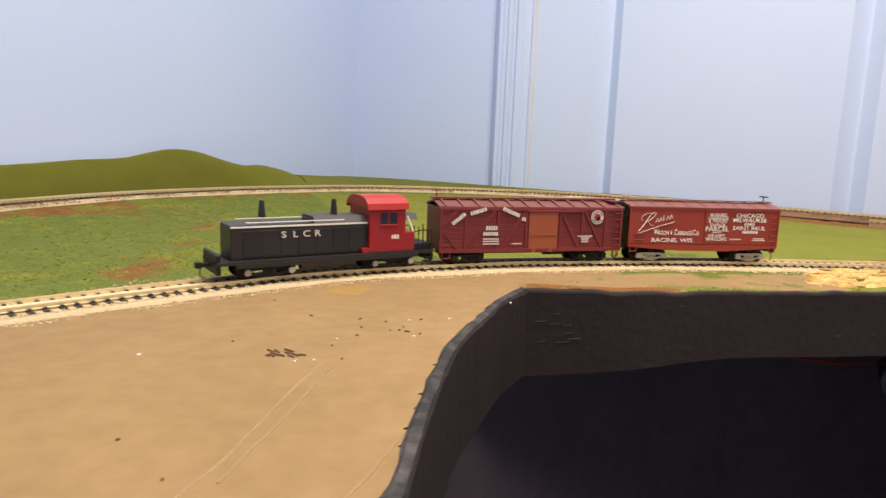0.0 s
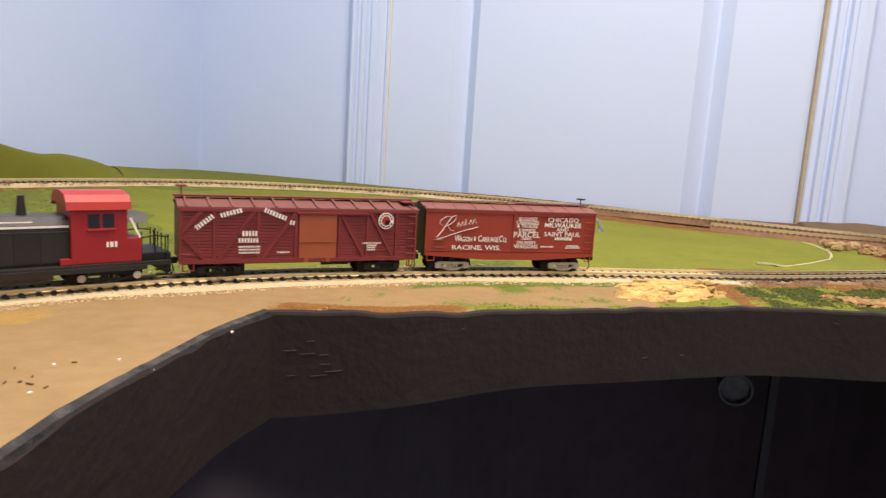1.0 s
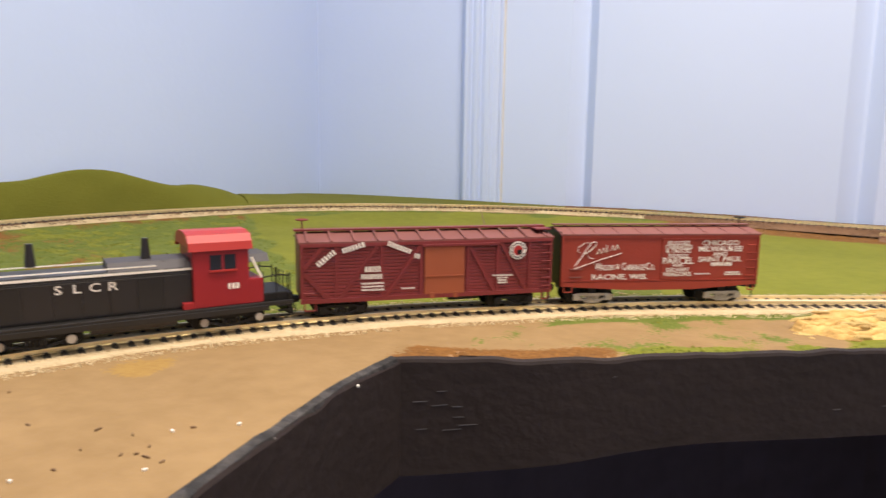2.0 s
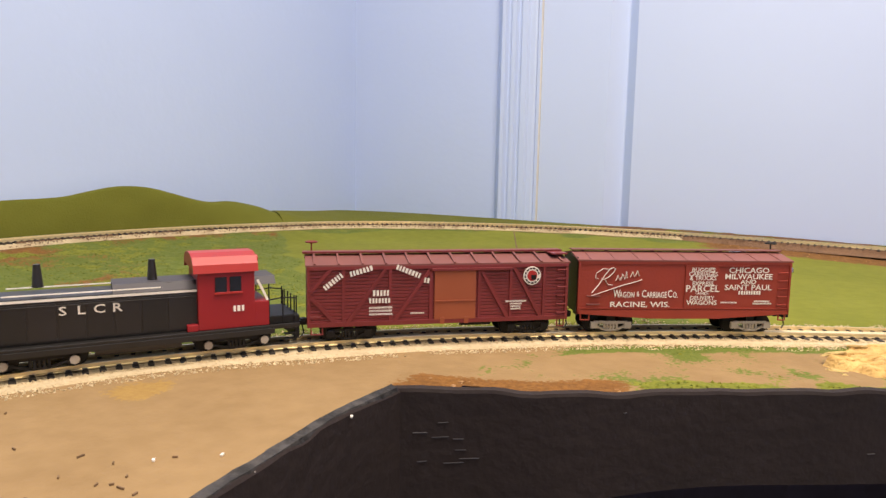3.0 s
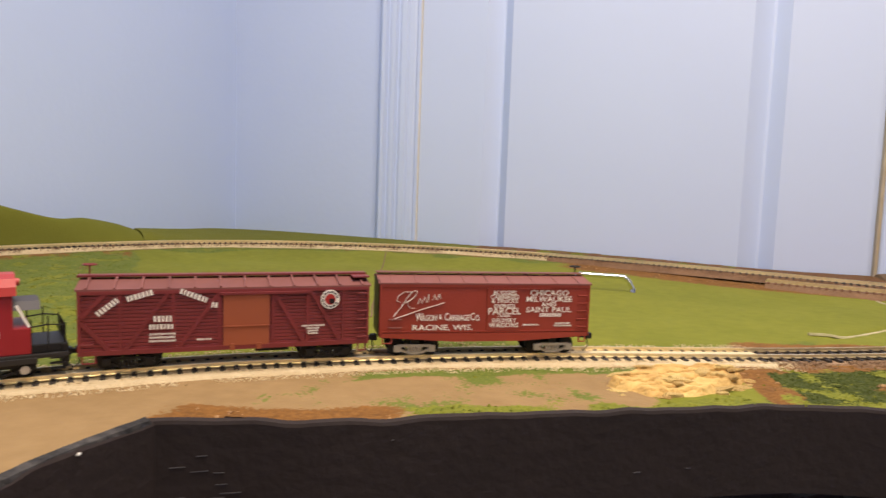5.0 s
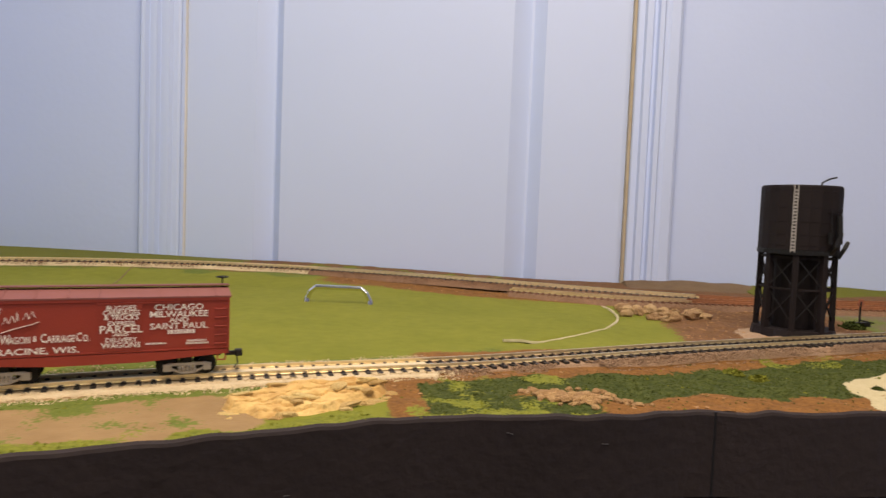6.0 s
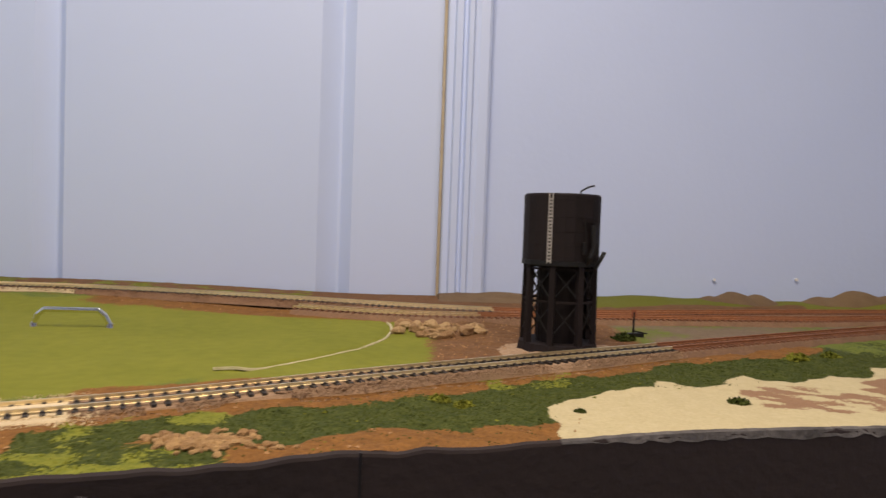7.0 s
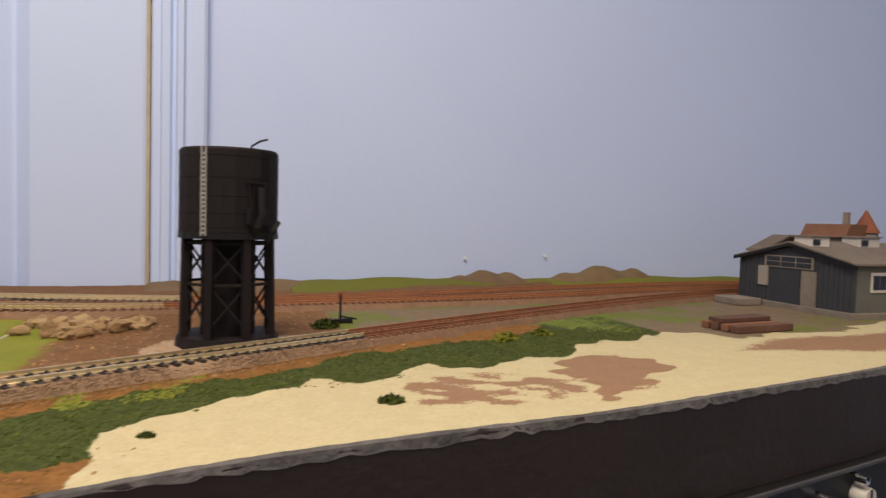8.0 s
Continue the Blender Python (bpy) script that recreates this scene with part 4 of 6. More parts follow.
def wood_boxcar():
    """The smooth sided wagon maker's boxcar."""
    L, W = 0.126, 0.031
    zb, ze = 0.0105, 0.0420
    car = thing("red_boxcar", "smooth red-brown model boxcar with white painted lettering", "model boxcar", on_track(S_END - 0.0615, 0.042))
    part("body", box(-L / 2, L / 2, -W / 2, W / 2, zb, ze, 0.0004), RED_BROWN, car)
    # roof colour is paler and pinker than the car sides
    part("roof", roof_shell(L, W, ze, 0.0462), ROOF_RED, car, "pinkish brown peaked roof")
    for k in range(9):
        x = -L / 2 + (k + 0.5) * L / 9
        for s in (-1, 1):
            part("roof_seam", bar((x, s * 0.016, 0.0430), (x, 0, 0.0464), 0.0005, 0.0005), ROOF_RED, car)
    part("running_board", box(-L / 2 - 0.001, L / 2 + 0.001, -0.003, 0.003, 0.0468, 0.0475, 0.0001), ROOF_RED, car)
    # shade on the rear end, put in as a thin black plate
    part("end_wall", box(-L / 2 - 0.0004, -L / 2, -W / 2 + 0.001, W / 2 - 0.001, zb, ze + 0.002), BLACK, car, "car end with its shade painted black")
    for s in (-1, 1):
        y = s * (W / 2 + 0.0003)
        part("side_sill", prism([(-L / 2, zb + 0.002), (L / 2, zb + 0.002), (L / 2, zb - 0.0003), (0.020, zb - 0.0032), (-0.020, zb - 0.0032), (-L / 2, zb - 0.0003)], y - 0.0004, y + 0.0004), RED_BROWN, car)
        part("fascia_board", box(-L / 2, L / 2, y - 0.0003, y + 0.0003, ze - 0.0016, ze), RED_BROWN, car)
        part("sill_line", box(-L / 2, L / 2, y - 0.0004, y + 0.0004, zb + 0.0026, zb + 0.0032), RED_BROWN, car)
        d = part("side_door", box(-0.0005, 0.0195, y - 0.0004, y + 0.0004, zb + 0.0034, ze - 0.0026, 0.0001), RED_BROWN, car)
        part("door_track", box(-0.001, 0.038, y - 0.0006, y + 0.0006, ze - 0.0028, ze - 0.0020), RED_BROWN, car)
        for k in range(5):
            rung(car, L / 2 - 0.0072, L / 2 - 0.0022, s * W / 2, zb + 0.0055 + k * 0.0049, RED_BROWN)
        for k in range(2):
            rung(car, -L / 2 + 0.0055, -L / 2 + 0.0125, s * W / 2, zb + 0.0055 + k * 0.0050, ROOF_RED)
        part("corner_post", box(-L / 2, -L / 2 + 0.0011, y - 0.0004, y + 0.0004, zb, ze), RED_BROWN, car)
        part("corner_post", box(L / 2 - 0.0011, L / 2, y - 0.0004, y + 0.0004, zb, ze), RED_BROWN, car)
        part("step", pipe([(L / 2 - 0.006, y, zb), (L / 2 - 0.006, y, zb - 0.004), (L / 2 - 0.002, y, zb - 0.004), (L / 2 - 0.002, y, zb)], 0.0004, 6), RED_BROWN, car)
        part("step", pipe([(-L / 2 + 0.002, y, zb), (-L / 2 + 0.002, y, zb - 0.004), (-L / 2 + 0.007, y, zb - 0.004), (-L / 2 + 0.007, y, zb)], 0.0004, 6), RED_BROWN, car)
    y = -W / 2 - 0.0003
    # plain looped strokes in place of the maker's script
    def stroke(pts, w):
        b = bmesh.new()
        for (x0, z0), (x1, z1) in zip(pts, pts[1:]):
            bar((x0, 0, z0), (x1, 0, z1), 0.0002, w, b, up=(0, 1, 0))
        return part("logo_stroke", b, WHITE_INK, car, "white script mark shown as plain strokes", m=pose(-0.0415, y, 0.0290))
    loop = [(-0.0135, -0.0062), (-0.0095, -0.001), (-0.006, 0.005), (-0.0035, 0.0082), (-0.0015, 0.0092), (-0.0004, 0.0086), (-0.0012, 0.0062), (-0.0040, 0.0035), (-0.0072, 0.0018)]
    stroke(loop, 0.0015)
    stroke([(-0.0035, 0.0082), (-0.0075, 0.0084), (-0.0112, 0.0058), (-0.0118, 0.0030), (-0.0098, 0.0022)], 0.0010)
    stroke([(-0.0062, 0.0020), (-0.0042, -0.0012), (-0.0015, -0.0014)], 0.0009)
    stroke([(-0.0145, -0.0082), (-0.006, -0.0052), (0.004, -0.0016), (0.0125, 0.0008), (0.0155, 0.0020)], 0.0012)
    for k, (w, h) in enumerate(((0.0024, 0.0034), (0.0023, 0.0034), (0.0009, 0.0044), (0.0025, 0.0034), (0.0023, 0.0034))):
        stroke([(0.0002 + k * 0.0028, 0.0012 + k * 0.0007), (0.0002 + k * 0.0028 + w * 0.5, 0.0012 + k * 0.0007 + h), (0.0002 + k * 0.0028 + w, 0.0014 + k * 0.0007)], 0.0013)
    for words, size, x, dz in (("W", 0.0064, -0.0403, 0), ("AGON", 0.0050, -0.0343, -0.0006), ("&", 0.0044, -0.0279, 0), ("C", 0.0064, -0.0243, 0), ("ARRIAGE", 0.0050, -0.0168, -0.0006), ("C", 0.0064, -0.0090, 0), ("O.", 0.0050, -0.0058, -0.0006)):
        text_part(car, words, size, x, y - 0.0002, 0.0222 + dz, WHITE_INK, 0.60)
    text_part(car, "RACINE, WIS.", 0.0046, -0.0265, y - 0.0004, 0.0158, WHITE_INK, 1.3)
    yd = y - 0.0006
    for words, size, z, wide in (("BUGGIES", 0.0036, 0.0370, 0.98), ("CARRIAGES", 0.0036, 0.0345, 0.92), ("& TRUCKS", 0.0036, 0.0320, 0.95), ("EXPRESS", 0.0034, 0.0288, 1.0), ("PARCEL", 0.0058, 0.0256, 1.0),
                                 ("-AND-", 0.0022, 0.0228, 1.3), ("DELIVERY", 0.0034, 0.0200, 1.0), ("WAGONS", 0.0040, 0.0171, 1.0)):
        text_part(car, words, size, 0.0100, yd, z, WHITE_INK, wide)
    for words, size, z, wide in (("CHICAGO", 0.0047, 0.0368, 1.12), ("MILWAUKEE", 0.0047, 0.0330, 1.10), ("AND", 0.0036, 0.0298, 1.2), ("SAINT PAUL", 0.0047, 0.0264, 1.12)):
        text_part(car, words, size, 0.0375, y - 0.0001, z, WHITE_INK, wide)
    ink_words(car, 0.0385, y, 0.0233, 0.0130, 0.0023, 8)
    ink_words(car, 0.0265, y, 0.0172, 0.0100, 0.0009, 9)
    ink_words(car, 0.0465, y, 0.0180, 0.0095, 0.0010, 10)
    ink_words(car, 0.0465, y, 0.0166, 0.0110, 0.0010, 11)
    part("underframe", box(-L / 2 + 0.003, L / 2 - 0.003, -0.004, 0.004, 0.0062, zb, 0.0004), BLACK, car)
    part("truss_beam", box(-0.034, 0.034, -0.0105, 0.0105, 0.0068, 0.0100, 0.0004), BLACK, car)
    truck(car, -0.042, SILVER)
    truck(car, 0.042, SILVER)
    coupler(car, -L / 2, -1)
    coupler(car, L / 2, 1)
    brake_wheel(car, L / 2 - 0.002, 0.0512, BLACK)
    return settle(car, 0.985, 0.946, 0.0026)


def braced_boxcar():
    """The outside braced boxcar with its planks, frames and sliding door."""
    L, W = 0.147, 0.032
    zb, ze = 0.0100, 0.0405
    car = thing("maroon_boxcar", "maroon outside-braced model boxcar with rust orange sliding door", "model boxcar", on_track(S_END - 0.2035, 0.0497))
    part("body", box(-L / 2, L / 2, -W / 2 + 0.0006, W / 2 - 0.0006, zb, ze, 0.0003), MAROON, car)
    part("roof", roof_shell(L, W, ze, 0.0450), ROOF_RED, car, "pinkish brown ribbed roof")
    plank = mesh_of("plank", box(-L / 2 + 0.0005, L / 2 - 0.0005, -0.0004, 0.0004, -0.00078, 0.00078, 0.0002), MAROON)
    rib = mesh_of("roof_rib", bar((0, -0.0166, 0.0416), (0, 0, 0.0462), 0.0011, 0.0010), ROOF_RED)
    rib2 = mesh_of("roof_rib", bar((0, 0.0166, 0.0416), (0, 0, 0.0462), 0.0011, 0.0010), ROOF_RED)
    for k in range(12):
        x = -L / 2 + 0.004 + k * (L - 0.008) / 11
        part("roof_rib", rib, None, car, m=pose(x, 0, 0))
        part("roof_rib", rib2, None, car, m=pose(x, 0, 0))
    part("running_board", box(-L / 2 - 0.002, L / 2 + 0.001, -0.0032, 0.0032, 0.0455, 0.0466, 0.0001), MAROON, car, "maroon plank walkway along the roof")
    part("end_platform", box(L / 2 - 0.0085, L / 2 + 0.001, -0.012, -0.003, 0.0448, 0.0456, 0.0001), MAROON, car)
    for s in (-1, 1):
        for k in range(16):
            part("plank", plank, None, car, m=pose(0, s * (W / 2 - 0.0004), zb + 0.0016 + k * 0.00182))
        y = s * (W / 2 + 0.0003)
        X = lambda f: -L / 2 + f * L
        part("side_sill", box(-L / 2, L / 2, y - 0.0006, y + 0.0006, zb - 0.0012, zb + 0.0012, 0.0001), MAROON, car)
        part("top_plate", box(-L / 2, L / 2, y - 0.0006, y + 0.0006, ze - 0.0018, ze, 0.0001), MAROON, car)
        for f in (0.006, 0.13, 0.30, 0.452, 0.64, 0.765, 0.90, 0.994):
            part("brace_post", box(X(f) - 0.0008, X(f) + 0.0008, y - 0.0005, y + 0.0005, zb, ze - 0.001), MAROON, car)
        for f0, z0, f1, z1 in ((0.01, 0.55, 0.085, 0.96), (0.01, 0.50, 0.10, 0.02), (0.145, 0.02, 0.285, 0.96), (0.315, 0.02, 0.455, 0.96), (0.64, 0.96, 0.755, 0.02), (0.775, 0.96, 0.89, 0.02)):
            part("diagonal_brace", bar((X(f0), y, zb + z0 * (ze - zb)), (X(f1), y, zb + z1 * (ze - zb)), 0.0020, 0.0010, None, (0, 1, 0)), MAROON, car)
        d = part("sliding_door", box(X(0.466), X(0.626), y - 0.0006, y + 0.0006, zb + 0.0006, ze - 0.0028, 0.0002), DOOR_ORANGE, car, "rust orange sliding door")
        part("door_rail", box(X(0.466), X(0.626), y - 0.0008 + s * 0.0003, y + 0.0008 + s * 0.0003, zb + 0.0108, zb + 0.0114), DOOR_ORANGE, d)
        part("door_track", box(X(0.455), X(0.77), y - 0.0014, y + 0.0014, ze - 0.0030, ze - 0.0016, 0.0002), MAROON, car)
        for f in (0.497, 0.59):
            part("door_roller", box(X(f) - 0.0013, X(f) + 0.0013, y - 0.001, y + 0.001, zb - 0.0014, zb + 0.0020, 0.0002), DOOR_ORANGE, car)
        for k in range(6):
            rung(car, L / 2 - 0.0068, L / 2 - 0.0018, s * (W / 2 + 0.0006), zb + 0.003 + k * 0.0048, MAROON)
        rung(car, -L / 2 + 0.002, -L / 2 + 0.007, s * (W / 2 + 0.0006), zb + 0.0045, MAROON)
        part("step", pipe([(L / 2 - 0.006, y, zb), (L / 2 - 0.006, y, zb - 0.005), (L / 2 - 0.002, y, zb - 0.005), (L / 2 - 0.002, y, zb)], 0.0004, 6), MAROON, car)
        part("step", pipe([(-L / 2 + 0.002, y, zb), (-L / 2 + 0.002, y, zb - 0.005), (-L / 2 + 0.008, y, zb - 0.005), (-L / 2 + 0.008, y, zb)], 0.0004, 6), MAROON, car)
    y = -W / 2 - 0.0011
    for x, z, lean, w in ((-0.0595, 0.0330, 38, 0.0125), (-0.0445, 0.0382, 16, 0.0135), (-0.0195, 0.0375, -22, 0.0140), (-0.0092, 0.0325, -10, 0.0032)):
        ink_words(car, x, y, z, w, 0.0027, int(x * -9000), lean)
    for z, w, h in ((0.0262, 0.0085, 0.0030), (0.0222, 0.0125, 0.0026), (0.0185, 0.0125, 0.0010), (0.0168, 0.0125, 0.0010), (0.0150, 0.0125, 0.0010)):
        ink_words(car, -0.0345, y, z, w, h, int(z * 9000))
    ink_words(car, -0.0145, y, 0.0150, 0.0075, 0.0009, 71)
    for z, w in ((0.0200, 0.0125), (0.0186, 0.0070), (0.0172, 0.0060), (0.0158, 0.0060)):
        ink_words(car, 0.0420, y, z, w, 0.0009, int(z * 9100))
    b = bmesh.new()
    bmesh.ops.create_cone(b, cap_ends=True, segments=32, radius1=0.0052, radius2=0.0052, depth=0.0003, matrix=pose(0, 0, 0, 90))
    em = part("emblem", b, WHITE_INK, car, "round white emblem with red and black centre", m=pose(0.0512, y, 0.0340))
    b = bmesh.new()
    bmesh.ops.create_cone(b, cap_ends=True, segments=28, radius1=0.0029, radius2=0.0029, depth=0.0003, matrix=pose(0, -0.0002, 0, 90))
    part("emblem_disc", b, RED_ROOF, em)
    part("emblem_curve", box(-0.0006, 0.0022, -0.0006, -0.0003, -0.0022, 0.0004), BLACK, em)
    for k in range(12):
        a = math.radians(20 + k * 28)
        part("emblem_mark", box(-0.0004, 0.0004, -0.0004, -0.0002, -0.0007, 0.0007), BLACK, em, m=pose(0.0041 * math.cos(a), 0, 0.0041 * math.sin(a), 0, -math.degrees(a), 0))
    part("underframe", box(-L / 2 + 0.003, L / 2 - 0.003, -0.004, 0.004, 0.0060, zb, 0.0004), BLACK, car)
    part("air_tank", rod((0.012, -0.007, 0.0072), (0.030, -0.007, 0.0072), 0.0022, None, 12), BLACK, car)
    truck(car, -0.051, BLACK)
    truck(car, 0.051, BLACK)
    coupler(car, -L / 2, -1)
    coupler(car, L / 2, 1)
    brake_wheel(car, -L / 2 + 0.003, 0.0512, MAROON)
    return settle(car, 0.975, 1.0, 0.0005)


def locomotive():
    """The switcher: long hood, cab with glazing, end platform and railings."""
    L, W = 0.158, 0.0325
    loco = thing("switcher_locomotive", "black model diesel switcher with bright red cab", "model locomotive", on_track(S_END - 0.3562, 0.042))
    r = L / 2
    part("deck", box(-r, r, -W / 2, W / 2, 0.0110, 0.0135, 0.0004), HOOD, loco)
    for s in (-1, 1):
        part("side_sill", box(-r + 0.012, r - 0.014, s * W / 2 - 0.0008, s * W / 2 + 0.0008, 0.0088, 0.0118, 0.0002), HOOD, loco)
    hx0, hx1 = -r + 0.010, r - 0.052
    part("hood", box(hx0, hx1, -0.0118, 0.0118, 0.0135, 0.0365, 0.0010), HOOD, loco)
    # the hood top is a lighter grey than the hood sides
    part("hood_top", prism([(-0.0118, 0.0362), (-0.0090, 0.0405), (0.0090, 0.0405), (0.0118, 0.0362)], hx0 + 0.002, hx1 - 0.014, pose(0, 0, 0, 0, 0, 90)), HOOD_TOP, loco, "grey sloped hood top")
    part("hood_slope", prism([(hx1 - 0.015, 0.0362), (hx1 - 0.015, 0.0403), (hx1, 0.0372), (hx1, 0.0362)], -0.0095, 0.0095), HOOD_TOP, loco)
    for s in (-1, 1):
        part("hood_stripe", box(hx0, hx1, s * 0.0119 - 0.0002, s * 0.0119 + 0.0002, 0.0346, 0.0358), WHITE_INK, loco, "white pinstripe")
        part("hood_stripe", box(hx0 + 0.01, hx1 - 0.018, s * 0.0108 - 0.0003, s * 0.0108 + 0.0003, 0.0376, 0.0382), WHITE_INK, loco, "white pinstripe")
        for k in range(7):
            x = hx0 + 0.008 + k * 0.0122
            part("hood_door", box(x, x + 0.0112, s * 0.0119 - 0.0003, s * 0.0119 + 0.0003, 0.0150, 0.0335, 0.0001), HOOD, loco)
        part("hood_handrail", pipe([(hx0 + 0.004, s * 0.0135, 0.0325), (hx1 - 0.002, s * 0.0135, 0.0325)], 0.0003, 6), HOOD, loco)
    for k, letter in enumerate("SLCR"):
        text_part(loco, letter, 0.0062, hx1 - 0.0500 + (k - 1.5) * 0.0078, -0.0125, 0.0292, WHITE_INK, 1.25)
    for x in (-0.045, -0.012 + 0.018):
        part("exhaust_pipe", rod((x, 0, 0.0400), (x, 0, 0.0515), 0.0026, 0.0016, 14), HOOD, loco, smooth=True)
    cx0, cx1 = r - 0.053, r - 0.024
    cab = part("cab", box(cx0, cx1, -0.0150, 0.0150, 0.0135, 0.0470, 0.0006), RED, loco, "bright red cab")
    part("cab_extension", box(cx1 - 0.0005, cx1 + 0.0075, -0.0150, 0.0150, 0.0135, 0.0275, 0.0005), RED, loco, "red lower cab extension")
    part("cab_step", box(cx0 - 0.0055, cx0, -0.0152, -0.0118, 0.0135, 0.0172, 0.0004), RED, loco)
    out = [(-0.0168, 0.0448), (-0.0158, 0.0492), (-0.0115, 0.0530), (-0.005, 0.0545), (0.005, 0.0545), (0.0115, 0.0530), (0.0158, 0.0492), (0.0168, 0.0448), (0.0150, 0.0448), (0.0150, 0.0470), (-0.0150, 0.0470), (-0.0150, 0.0448)]
    part("cab_roof", prism(out, cx0 - 0.0022, cx1 + 0.0016, Matrix(((0, 1, 0, 0), (1, 0, 0, 0), (0, 0, 1, 0), (0, 0, 0, 1)))), RED_ROOF, loco, "brighter red curved cab roof")
    for s in (-1, 1):
        for k in range(2):
            x = cx0 + 0.0085 + k * 0.0074
            w = part("window", box(x, x + 0.0060, s * 0.0150 - 0.0003, s * 0.0150 + 0.0003, 0.0340, 0.0422, 0.0001), GLASS_DARK, cab, "dark glazed cab window")
        part("window_sill", box(cx0 + 0.0080, cx0 + 0.0225, s * 0.0152 - 0.0008, s * 0.0152 + 0.0008, 0.0328, 0.0340, 0.0002), RED_ROOF, cab)
    ink_words(loco, cx0 + 0.0205, -0.0153, 0.0245, 0.0058, 0.0032, 97)
    part("stair_rail", bar((cx1 + 0.0015, -0.0145, 0.0395), (cx1 + 0.0068, -0.0145, 0.0278), 0.0006, 0.0012), WHITE_INK, loco, "white diagonal grab rail")
    part("headlight", rod((cx1 + 0.001, -0.006, 0.0505), (cx1 + 0.0035, -0.006, 0.0505), 0.0020, None, 12), RED_ROOF, loco)
    part("end_platform", box(r - 0.018, r, -0.0145, 0.0145, 0.0134, 0.0182, 0.0006), BLACK, loco)
    part("end_sill", box(r - 0.003, r, -0.0155, 0.0155, 0.0050, 0.0180, 0.0006), BLACK, loco)
    part("end_sill", box(-r, -r + 0.003, -0.0155, 0.0155, 0.0050, 0.0180, 0.0006), BLACK, loco)
    for y in (-0.0145, 0.0145):
        for x, h in ((r - 0.0165, 0.031), (r - 0.009, 0.033), (r - 0.0015, 0.029)):
            part("railing_post", rod((x, y, 0.0135), (x, y, h), 0.0004, None, 6), BLACK, loco)
        part("railing", pipe([(r - 0.0165, y, 0.0275), (r - 0.009, y, 0.0285), (r - 0.0015, y, 0.0275)], 0.0004, 6), BLACK, loco)
    for y in (-0.0095, -0.003, 0.003, 0.0095):
        part("railing_post", rod((r - 0.0012, y, 0.0135), (r - 0.0012, y, 0.0280), 0.0004, None, 6), BLACK, loco)
    for k in range(3):
        part("step", box(r - 0.0085, r - 0.0015, -0.0163, -0.0135, 0.0042 + k * 0.003, 0.0050 + k * 0.003, 0.0001), BLACK, loco)
    part("fuel_tank", rod((-0.022, -0.008, 0.0072), (0.018, -0.008, 0.0072), 0.0036, None, 16), HOOD_TOP, loco, smooth=True)
    part("fuel_tank", rod((-0.022, 0.008, 0.0072), (0.018, 0.008, 0.0072), 0.0036, None, 16), HOOD_TOP, loco, smooth=True)
    for x in (-0.045, 0.045):
        t = truck(loco, x, BLACK, 0.0138, 0.0135)
        for e in (-1, 1):
            for s in (-1, 1):
                part("bearing_cap", rod((e * 0.0135, s * 0.0150, 0.0050), (e * 0.0135, s * 0.0164, 0.0050), 0.0021, None, 8), SILVER, t, "pale grey bearing cap")
    coupler(loco, r, 1)
    coupler(loco, -r, -1)
    return settle(loco, 0.93, 0.90, 0.0)


wood_boxcar()
braced_boxcar()
locomotive()


# ---- things on the layout ----
def pull_handle():
    h = thing("pull_handle", "chrome drawer pull fixed to the green board", "handle", pose(0.2295, 0.823, 0.0005, 0, 0, 2))
    half = 0.0325
    b = pipe([(-half, 0, 0.002), (-half + 0.004, -0.001, 0.0105), (-half + 0.0095, -0.001, 0.0150), (half - 0.0095, -0.001, 0.0150), (half - 0.004, -0.001, 0.0105), (half, 0, 0.002)], 0.0023, 16)
    part("bar", b, CHROME, h, smooth=True)
    for s in (-1, 1):
        part("foot", rod((s * half, 0, -0.001), (s * half, 0, 0.0035), 0.0033, 0.0027, 18), CHROME, h, smooth=True)
    return h


pull_handle()


